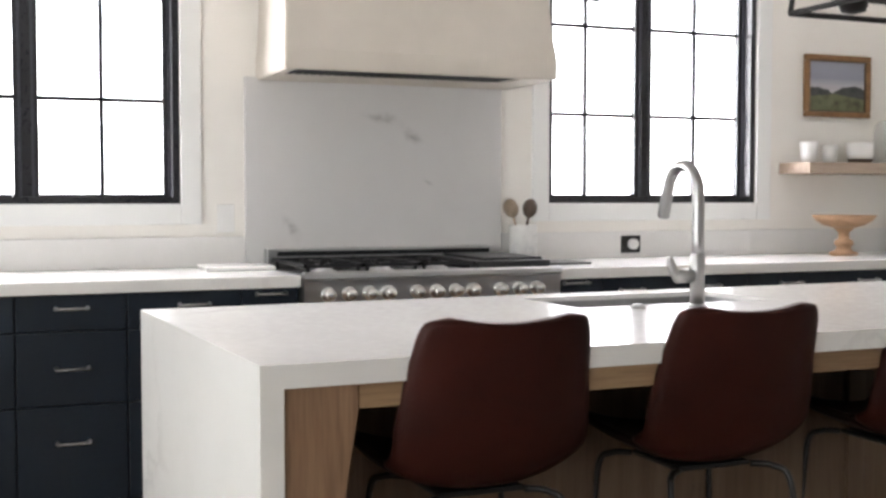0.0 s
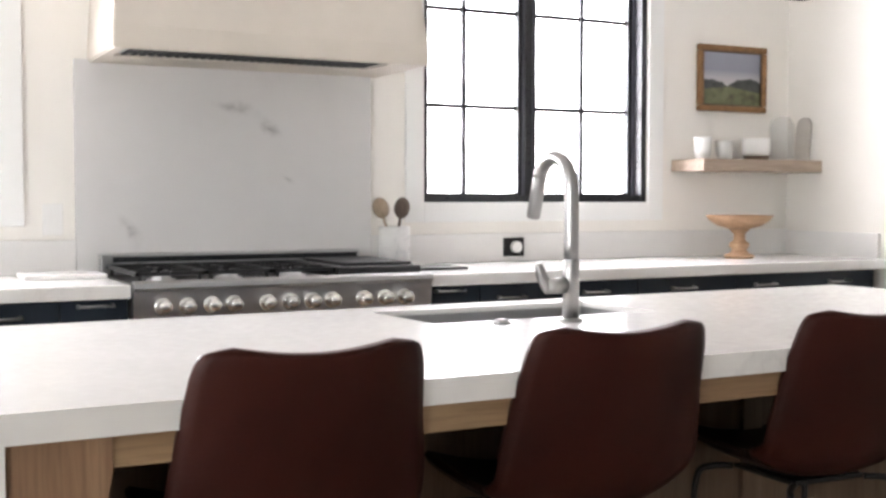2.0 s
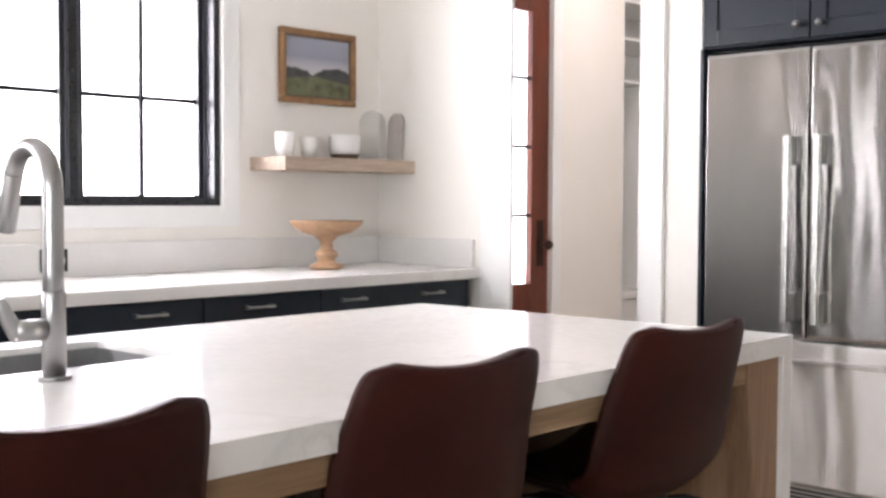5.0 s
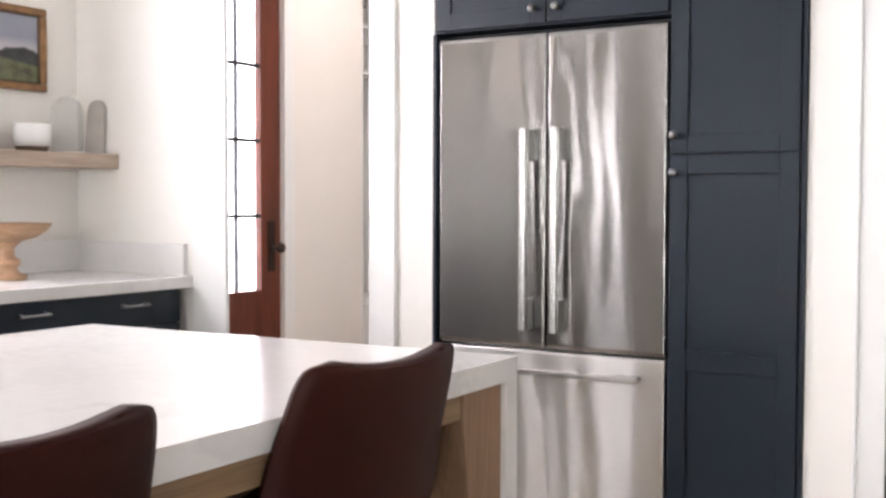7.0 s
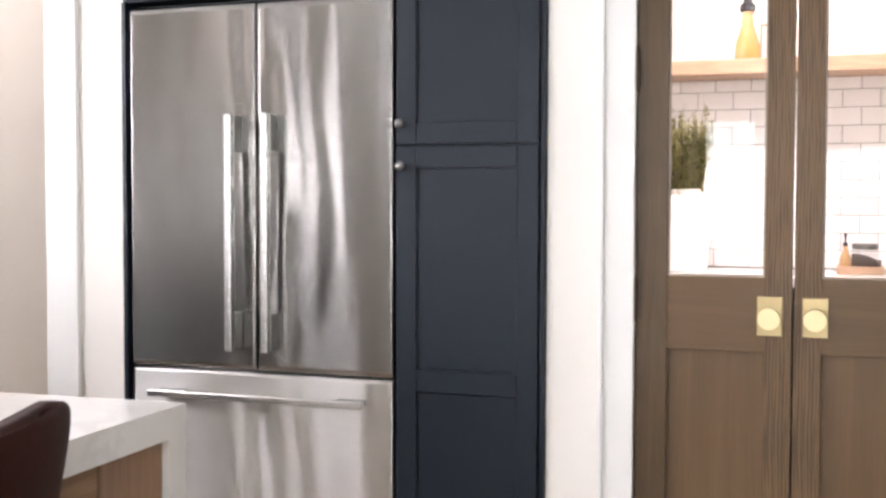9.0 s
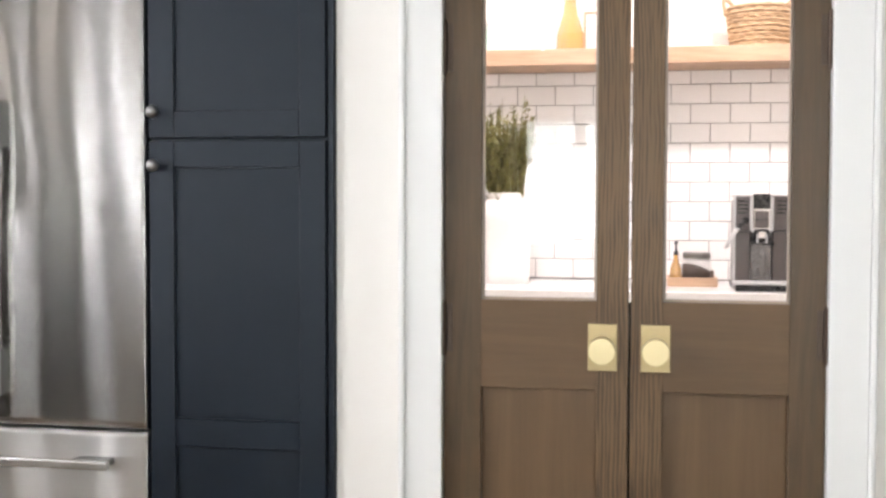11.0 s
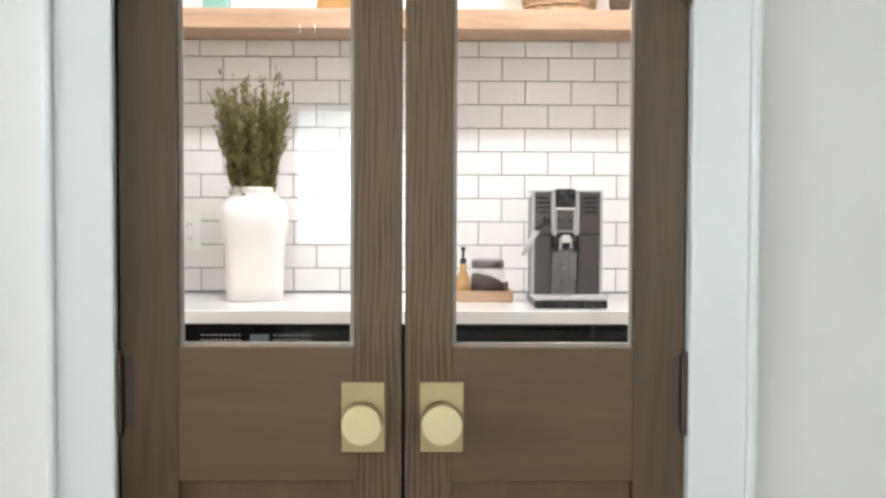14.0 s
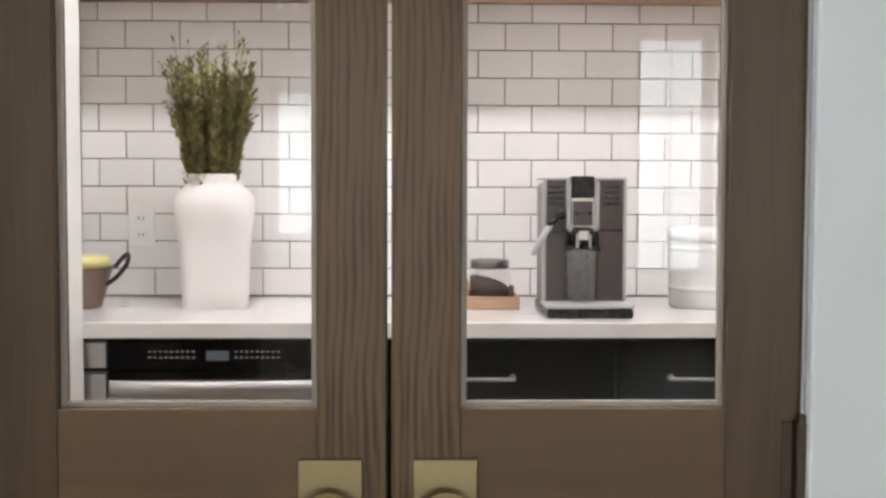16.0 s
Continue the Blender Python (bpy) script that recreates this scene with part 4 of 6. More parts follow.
        part("leg_panel", bm, OAK_Z, ob, "tapered pale oak leg panel")
    # undermount sink
    basin = thing("sink", ((sx0 + sx1) / 2, (sy0 + sy1) / 2, 0.66), "undermount stainless steel sink in the island", "sink")
    bm = bmesh.new()
    g, w = -0.006, 0.004
    for q in [(sx0 - g - w, sx0 - g, sy0 - g, sy1 + g, 0.665, top - 0.014), (sx1 + g, sx1 + g + w, sy0 - g, sy1 + g, 0.665, top - 0.014), (sx0 - g - w, sx1 + g + w, sy0 - g - w, sy0 - g, 0.665, top - 0.014), (sx0 - g - w, sx1 + g + w, sy1 + g, sy1 + g + w, 0.665, top - 0.014), (sx0 - g - w, sx1 + g + w, sy0 - g - w, sy1 + g + w, 0.660, 0.665)]:
        box(bm, *q)
    part("basin", bm, SINKSTEEL, basin)
    part("drain", lathe([(0.055, 0.0), (0.055, 0.003), (0.04, 0.004), (0.035, 0.001)], ((sx0 + sx1) / 2, (sy0 + sy1) / 2, 0.665), 24), NICKEL, basin, "round steel drain", True)
    # hidden carcass wall that carries the basin
    part("sink_carrier", slab(sx0 - 0.05, sx1 + 0.05, sy0 - 0.05, sy1 + 0.05, 0.62, 0.658, 0), OAK_X, ob)
    # the island stands slightly turned to the range wall
    for owner in (ob, basin):
        for child in owner.children_recursive:
            home = base_of(child)
            for v in child.data.vertices:
                x, y = v.co.x + home.x, v.co.y + home.y
                v.co.x -= 0.055 * (y - y0)
                v.co.y += 0.020 * (x - x0)
    return top


IT = island()


def faucet(x, y):
    ob = thing("faucet", (x, y, IT), "brushed nickel pull-down faucet with side lever", "faucet")
    part("base_ring", lathe([(0.029, 0.0), (0.029, 0.006), (0.026, 0.008)], (x, y, IT), 28), NICKEL, ob, "", True)
    part("body", lathe([(0.0205, 0.006), (0.0205, 0.150), (0.0195, 0.152)], (x, y, IT), 28), NICKEL, ob, "", True)
    rise, span = IT + 0.323, 0.153
    pts = [(x, y, IT + 0.150), (x, y, IT + 0.25), (x, y, rise - 0.01)]
    for k in range(1, 13):
        a = math.radians(168) * k / 13
        pts.append((x, y + span / 2 * (1 - math.cos(a)), rise + 0.080 * math.sin(a)))
    bm = bmesh.new()
    tube(bm, smooth_path(pts, 3), 0.0180, 20)
    part("spout", bm, NICKEL, ob, "tall arched spout", True)
    bm = bmesh.new()
    e = Vector(pts[-1])
    tip = Vector((x, y + 0.178, IT + 0.251))
    tube(bm, [e, e.lerp(tip, 0.05), e.lerp(tip, 0.97), tip], [0.0172, 0.0182, 0.0178, 0.0150], 20)
    part("spray_head", bm, NICKEL, ob, "", True)
    bm = bmesh.new()
    rod(bm, (x - 0.018, y, IT + 0.088), (x - 0.072, y, IT + 0.088), 0.019, 22)
    lever = part("lever_hub", bm, NICKEL, ob, "", True)
    bm = bmesh.new()
    tube(bm, smooth_path([(x - 0.064, y, IT + 0.080), (x - 0.080, y, IT + 0.106), (x - 0.097, y - 0.002, IT + 0.144)], 5), [0.015, 0.0155, 0.0155, 0.015, 0.0145, 0.014, 0.0135, 0.0128, 0.0118, 0.0105, 0.008], 12)
    part("lever", bm, NICKEL, lever, "", True)


faucet(1.855, 3.292)
ob = thing("air_switch", (1.674, 3.316, IT), "small round nickel button on the island top", "button")
part("button", lathe([(0.022, 0.0), (0.022, 0.005), (0.016, 0.007), (0.016, 0.011), (0.010, 0.012)], (1.674, 3.316, IT), 24), SINKSTEEL, ob, "", True)


def bar_stool():
    """A leather bucket stool on bent black metal legs, its back at y = 0, facing +y."""
    ob = thing("bar_stool", (0, 0, 0), "brown leather bucket stool with black metal legs at the island", "stool", "stools at the island")
    prof = [Vector((0, y, z)) for y, z in [(0.0, 0.982), (0.0015, 0.964), (0.010, 0.90), (0.026, 0.82), (0.055, 0.725), (0.092, 0.655), (0.145, 0.624), (0.230, 0.622), (0.330, 0.630), (0.420, 0.642), (0.450, 0.634)]]
    pts = smooth_path(prof, 4)
    n, across = len(pts), 21
    cut = 24
    def half_width(i):
        s = i / (n - 1)
        w = 0.178 + 0.043 * min(1, s / 0.40)
        if i < 6:
            w -= (0.046, 0.026, 0.015, 0.008, 0.004, 0.0015)[i]
        if s > 0.80:
            w -= 0.045 * ((s - 0.80) / 0.20) ** 2
        return w
    def spot(i, j, push):
        u = -1 + 2 * j / (across - 1)
        p, s = pts[i], i / (n - 1)
        back = max(0.0, min(1.0, (0.52 - s) / 0.25))
        wing = abs(u) ** 2.2
        x = u * half_width(i)
        y = p.y + back * (0.018 + 0.05 * min(1.0, s / 0.4)) * wing + (1 - back) * 0.010 * wing
        z = p.z + (1 - back) * 0.050 * wing - 0.016 * (1 - u * u) * max(0.0, min(1.0, (p.z - 0.90) / 0.088))
        a, b = pts[max(i - 1, 0)], pts[min(i + 1, n - 1)]
        ahead = (b - a).normalized()
        normal = Vector((0, ahead.z, -ahead.y))
        return Vector((x, y, z)) + normal * push * (1 - 0.55 * abs(u) ** 6)
    def shell(rows):
        bm = bmesh.new()
        front = [[bm.verts.new(spot(i, j, -0.017)) for j in range(across)] for i in rows]
        rear = [[bm.verts.new(spot(i, j, 0.017)) for j in range(across)] for i in rows]
        for g, flip in ((front, False), (rear, True)):
            for a, b in zip(g, g[1:]):
                for j in range(across - 1):
                    q = (a[j], a[j + 1], b[j + 1], b[j])
                    bm.faces.new(tuple(reversed(q)) if flip else q)
        rim = [(front[0], rear[0]), (front[-1], rear[-1]), ([r[0] for r in front], [r[0] for r in rear]), ([r[-1] for r in front], [r[-1] for r in rear])]
        for a, b in rim:
            for k in range(len(a) - 1):
                bm.faces.new((a[k], a[k + 1], b[k + 1], b[k]))
        bmesh.ops.recalc_face_normals(bm, faces=list(bm.faces))
        edge = [e for e in bm.edges if e.calc_face_angle(0) > 0.9]
        bmesh.ops.bevel(bm, geom=edge, offset=0.008, segments=3, affect="EDGES", clamp_overlap=True)
        return bm
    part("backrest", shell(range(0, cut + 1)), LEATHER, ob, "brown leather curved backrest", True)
    part("seat", shell(range(cut, n)), LEATHER_SHADED, ob, "brown leather seat pan with shade in its colour", True)
    part("seat_frame", slab(-0.10, 0.10, 0.15, 0.35, 0.588, 0.600, 0.004), BLACKMETAL, ob)
    for s in (-1, 1):
        for y0, y1, y2 in ((0.15, 0.085, 0.015), (0.35, 0.40, 0.435)):
            bm = bmesh.new()
            tube(bm, smooth_path([(s * 0.10, y0, 0.592), (s * 0.140, (y0 + y1) / 2, 0.590), (s * 0.163, y1, 0.560), (s * 0.172, (y1 * 2 + y2) / 3, 0.40), (s * 0.195, y2, 0.007)], 5), 0.0075, 10)
            part("leg", bm, BLACKMETAL, ob, "bent black metal leg", True)
    bm = bmesh.new()
    c = [(-0.183, 0.040, 0.22), (0.183, 0.040, 0.22), (0.183, 0.418, 0.22), (-0.183, 0.418, 0.22)]
    for a, b in zip(c, c[1:] + c[:1]):
        rod(bm, a, b, 0.0065, 10)
    part("footrest", bm, BLACKMETAL, ob, "", True)
    return ob


stool = bar_stool()
stool.matrix_basis = pose(0.932, 2.586, 0, 0, 0, 0.5)
for x, y, turn in ((1.525, 2.594, 0.0), (2.164, 2.600, -2.0), (2.830, 2.602, -3.0)):
    copy_thing(stool, pose(x, y, 0, 0, 0, turn))


def lantern(x, y, z):
    w, h = 0.22, 0.55
    ob = thing("pendant_lantern", (x, y, CZ), "black open-cage pendant lantern over the island", "pendant lamp", "lanterns over the island")
    for zz, ww in ((z, w), (z + h, w * 0.72)):
        c = [(x - ww, y - ww * 0.7, zz), (x + ww, y - ww * 0.7, zz), (x + ww, y + ww * 0.7, zz), (x - ww, y + ww * 0.7, zz)]
        for a, b in zip(c, c[1:] + c[:1]):
            bm = bmesh.new()
            rod(bm, a, b, 0.009, 8)
            part("cage_bar", bm, BLACKMETAL, ob)
    for sx in (-1, 1):
        for sy in (-1, 1):
            bm = bmesh.new()
            rod(bm, (x + sx * w, y + sy * w * 0.7, z), (x + sx * w * 0.72, y + sy * w * 0.504, z + h), 0.008, 8)
            part("cage_post", bm, BLACKMETAL, ob)
    bm = bmesh.new()
    rod(bm, (x - w * 0.9, y, z + 0.025), (x + w * 0.9, y, z + 0.025), 0.008, 8)
    rod(bm, (x, y, z + 0.02), (x, y, CZ - 0.02), 0.007, 8)
    part("stem", bm, BLACKMETAL, ob)
    part("canopy", lathe([(0.06, -0.02), (0.06, -0.006), (0.05, 0.0)], (x, y, CZ), 24), BLACKMETAL, ob, "", True)
    for s in (-0.12, 0.12):
        cup = part("candle_cup", lathe([(0.010, -0.018), (0.034, -0.012), (0.041, 0.004), (0.042, 0.020), (0.030, 0.034), (0.014, 0.040), (0.013, 0.11), (0.010, 0.112)], (x + s, y, z), 20), BLACKMETAL, ob, "", True)
        part("bulb", lathe([(0.006, 0.112), (0.014, 0.135), (0.016, 0.155), (0.008, 0.185), (0.002, 0.20)], (x + s, y, z), 16), JARGLASS, cup, "clear candle bulb", True)


lantern(2.44, 3.20, 1.765)
lantern(1.34, 3.20, 1.765)

# ---- small things on the counters and the shelf ----
ob = thing("cutting_board", (0.97, 5.25, CT), "white marble board lying on the counter", "board")
part("board", slab(0.80, 1.085, 5.13, 5.36, CT, CT + 0.018, 0.005), WHITECER, ob)
ob = thing("serving_board", (2.40, 5.1, CT), "thin dark slate board on the counter", "board")
part("board", slab(2.262, 2.50, 5.02, 5.24, CT, CT + 0.010, 0.003), SLATE, ob)

ob = thing("utensil_crock", (2.318, 5.345, CT), "white marble crock holding wooden spoons", "crock")
part("crock", lathe([(0.062, 0.0), (0.066, 0.004), (0.066, 0.166), (0.062, 0.170), (0.056, 0.166), (0.056, 0.02)], (2.318, 5.345, CT), 32), CROCK, ob, "", True)


def spoon(name, label, base, tip, material, width):
    ob = thing(name, base, label, "spoon")
    b, t = Vector(base), Vector(tip)
    bm = bmesh.new()
    tube(bm, [b, b.lerp(t, 0.5), b.lerp(t, 0.78)], [0.006, 0.006, 0.007], 8)
    part("stem", bm, material, ob, "", True)
    bm = bmesh.new()
    d = (t - b).normalized()
    m = Matrix.Translation(b.lerp(t, 0.87)) @ d.to_track_quat("Z", "Y").to_matrix().to_4x4() @ Matrix.Diagonal((width, 0.034, 0.046, 1))
    bmesh.ops.create_uvsphere(bm, u_segments=18, v_segments=12, radius=1.0, matrix=m)
    part("bowl", bm, material, ob, "", True)


spoon("wooden_spoon", "pale wooden spoon standing in the crock", (2.325, 5.345, CT + 0.025), (2.240, 5.335, 1.195), SPOONWOOD, 0.040)
spoon("slotted_spoon", "dark wooden slotted spoon standing in the crock", (2.312, 5.345, CT + 0.025), (2.355, 5.335, 1.195), SPOONDARK, 0.040)


def outlet(x, y, z, w, h, plate, label, axis="y", black=False):
    ob = thing("wall_outlet", (x, y, z - h / 2) if axis == "y" else (x, y, z - h / 2), label, "outlet", kind="structure")
    if axis == "y":
        part("cover_plate", slab(x - w / 2, x + w / 2, y - 0.008, y, z - h / 2, z + h / 2, 0.002), plate, ob)
        if black:
            bm = bmesh.new()
            rod(bm, (x + 0.006, y - 0.008, z), (x + 0.006, y - 0.030, z), 0.026, 24)
            part("plug", bm, WHITEPLASTIC, ob, "round white plug-in")
        else:
            part("switch", slab(x - w * 0.24, x + w * 0.24, y - 0.011, y - 0.008, z - h * 0.28, z + h * 0.28, 0.001), plate, ob)
    else:
        part("cover_plate", slab(x - 0.008, x, y - w / 2, y + w / 2, z - h / 2, z + h / 2, 0.002), plate, ob)
        for dz in (-0.024, 0.024):
            s = part("socket", slab(x - 0.011, x - 0.008, y - 0.016, y + 0.016, z + dz - 0.014, z + dz + 0.014, 0.002), plate, ob)
            for dy in (-0.006, 0.006):
                part("slot", slab(x - 0.0118, x - 0.011, y + dy - 0.0012, y + dy + 0.0012, z + dz - 0.005, z + dz + 0.005, 0), GAPSHADE, s)
    return ob


outlet(2.965, NY - 0.022, 0.980, 0.108, 0.085, BLACKMETAL, "black outlet plate with a round white plug-in", black=True)
outlet(0.948, NY, 1.122, 0.075, 0.12, WHITEPLASTIC, "white switch plate on the wall")

ob = thing("floating_shelf", (4.26, NY, 1.335), "thick pale oak floating shelf in the corner", "shelf")
part("board", slab(3.885, 4.648, 5.222, NY - 0.002, 1.335, 1.394, 0.003), SHELFOAK, ob)
ST = 1.394


def tumbler(name, label, x, y, z, r, h, material, thick=0.004, foot=0.7):
    ob = thing(name, (x, y, z), label, "cup")
    part("cup", lathe([(r * foot, 0.0), (r * 0.92, h * 0.35), (r, h), (r - thick, h), (r * 0.92 - thick, h * 0.36), (r * foot - thick, thick * 2)], (x, y, z), 32), material, ob, "", True)


tumbler("cup", "white ceramic cup on the oak shelf", 3.975, 5.34, ST, 0.045, 0.108, WHITECER)
tumbler("glass_cup", "frosted glass cup on the oak shelf", 4.112, 5.34, ST, 0.042, 0.092, paint("frosted glass", (0.70, 0.69, 0.66), 0.3, vary=0.03))
ob = thing("serving_bowl", (4.32, 5.34, ST), "white oval bowl with a dark foot on the shelf", "bowl")
part("foot", lathe([(0.054, 0.0), (0.060, 0.006), (0.066, 0.022)], (4.322, 5.345, ST), 32), GOLDDARK, ob, "dark wooden foot", True)
part("bowl", lathe([(0.062, 0.018), (0.070, 0.045), (0.072, 0.108), (0.066, 0.108), (0.064, 0.05), (0.05, 0.03)], (4.322, 5.345, ST), 36), WHITECER, ob, "", True)
ob = thing("glass_carafe", (4.49, 5.36, ST), "clear glass carafe on the oak shelf", "carafe")
part("carafe", lathe([(0.058, 0.0), (0.064, 0.008), (0.065, 0.15), (0.062, 0.185), (0.050, 0.214), (0.030, 0.230), (0.012, 0.234), (0.011, 0.230), (0.028, 0.226), (0.047, 0.210), (0.058, 0.184), (0.061, 0.15), (0.060, 0.012)], (4.515, 5.37, ST), 32), CARAFEGLASS, ob, "", True)
part("foot_ring", lathe([(0.066, 0.0), (0.068, 0.004), (0.066, 0.010)], (4.515, 5.37, ST), 32), GREYSTONE, ob, "", True)
ob = thing("stone_board", (4.63, 5.34, ST), "grey stone board with rounded top leaning on the side wall", "board")
bm = bmesh.new()
outline = [(-0.05, 0.0), (0.05, 0.0)] + [(0.05 * math.cos(math.pi * k / 14), 0.175 + 0.05 * math.sin(math.pi * k / 14)) for k in range(15)]
near = [bm.verts.new((4.612 + 0.10 * z, 5.335 + y, ST + z)) for y, z in outline]
far = [bm.verts.new((4.624 + 0.10 * z, 5.335 + y, ST + z)) for y, z in outline]
for k in range(len(outline)):
    q = (k + 1) % len(outline)
    bm.faces.new((near[k], near[q], far[q], far[k]))
bm.faces.new(near)
bm.faces.new(list(reversed(far)))
bmesh.ops.recalc_face_normals(bm, faces=list(bm.faces))
part("board", bm, GREYSTONE, ob)

ob = thing("pedestal_bowl", (4.090, 5.20, CT), "turned wooden pedestal bowl on the counter", "bowl")
part("pedestal", lathe([(0.068, 0.0), (0.073, 0.008), (0.070, 0.018), (0.046, 0.026), (0.036, 0.042), (0.050, 0.056), (0.048, 0.074), (0.029, 0.086), (0.027, 0.116), (0.042, 0.130), (0.050, 0.140)], (4.090, 5.20, CT), 36), TURNED, ob, "", True)
part("dish", lathe([(0.048, 0.140), (0.105, 0.156), (0.142, 0.180), (0.158, 0.200), (0.160, 0.208), (0.152, 0.208), (0.134, 0.188), (0.095, 0.168), (0.02, 0.156)], (4.090, 5.20, CT), 44), TURNED, ob, "", True)


def framed_picture(x0, x1, z0, z1, y):
    ob = thing("framed_painting", ((x0 + x1) / 2, y, z0), "small gilt-framed landscape painting of fields and trees", "painting")
    w = 0.030
    for a, b, c, d in [(x0, x1, z0, z0 + w), (x0, x1, z1 - w, z1), (x0, x0 + w, z0 + w, z1 - w), (x1 - w, x1, z0 + w, z1 - w)]:
        part("frame_side", slab(a, b, y - 0.030, y, c, d, 0.008, 3), GOLDFRAME, ob)
    i = w - 0.004
    for a, b, c, d in [(x0 + i, x1 - i, z0 + i, z0 + i + 0.010), (x0 + i, x1 - i, z1 - i - 0.010, z1 - i), (x0 + i, x0 + i + 0.010, z0 + i + 0.01, z1 - i - 0.01), (x1 - i - 0.010, x1 - i, z0 + i + 0.01, z1 - i - 0.01)]:
        part("frame_lip", slab(a, b, y - 0.020, y - 0.002, c, d, 0.002), GOLDDARK, ob)
    part("canvas", slab(x0 + w, x1 - w, y - 0.012, y - 0.003, z0 + w, z1 - w, 0), PICTURE, ob, "", at=((x0 + x1) / 2, y, z0))


framed_picture(4.035, 4.478, 1.642, 1.975, NY - 0.002)
# ---- tall cabinets and refrigerator ----
def shaker(bm_list, x, y0, y1, z0, z1, rails=(), w=0.062):
    """Boards of a shaker door in the plane x: stiles, rails and a recessed panel; returns (name, bmesh) pairs."""
    out = [("stile", slab(x, x + 0.022, y0, y0 + w, z0, z1, 0.0015, 1)), ("stile", slab(x, x + 0.022, y1 - w, y1, z0, z1, 0.0015, 1))]
    for a, b in [(z0, z0 + w), (z1 - w, z1), *rails]:
        out.append(("rail", slab(x, x + 0.022, y0 + w, y1 - w, a, b, 0.0015, 1)))
    out.append(("panel", slab(x + 0.009, x + 0.018, y0 + w - 0.004, y1 - w + 0.004, z0 + w - 0.004, z1 - w + 0.004, 0)))
    bm_list.extend(out)


def round_knob(parent, x, y, z):
    bm = bmesh.new()
    rod(bm, (x, y, z), (x - 0.016, y, z), 0.006, 12)
    bmesh.ops.create_uvsphere(bm, u_segments=16, v_segments=10, radius=0.0145, matrix=Matrix.Translation((x - 0.024, y, z)))
    part("knob", bm, NICKEL, parent, "round nickel knob", True)


def cabinet_door(parent, x, y0, y1, z0, z1, knob, rails=()):
    boards = []
    shaker(boards, x, y0, y1, z0, z1, rails)
    door = part("door", boards[0][1], NAVY, parent)
    for name, bm in boards[1:]:
        part(name, bm, NAVY, door)
    round_knob(door, x, *knob)


ob = thing("pantry_cabinet", (5.38, 2.785, 0), "tall dark blue-green shaker cabinet beside the refrigerator", "cabinet")
part("body", slab(5.056, 5.72, 2.572, 3.006, 0.10, CZ - 0.004, 0), NAVY, ob)
part("toe_kick", slab(5.10, 5.12, 2.572, 3.006, 0, 0.10, 0), GAPSHADE, ob)
part("end_panel", slab(5.036, 5.72, 2.558, 2.571, 0, CZ - 0.004, 0.001), NAVY, ob)
cabinet_door(ob, 5.030, 2.576, 3.004, 0.11, 1.362, (2.985, 1.305), [(0.645, 0.712)])
cabinet_door(ob, 5.030, 2.576, 3.004, 1.370, 2.70, (2.985, 1.429))
ob = thing("bridge_cabinet", (5.38, 3.48, 1.83), "dark shaker cabinet above the refrigerator", "cabinet")
part("body", slab(5.056, 5.72, 3.012, 3.946, 1.836, CZ - 0.004, 0), NAVY, ob)
cabinet_door(ob, 5.030, 3.014, 3.466, 1.842, 2.70, (3.424, 1.892))
cabinet_door(ob, 5.030, 3.472, 3.930, 1.842, 2.70, (3.516, 1.892))
ob = thing("side_panel", (5.38, 3.94, 0), "dark cabinet side panel beside the refrigerator", "panel")
part("panel", slab(5.036, 5.72, 3.932, 3.947, 0, 1.834, 0.001), NAVY, ob)


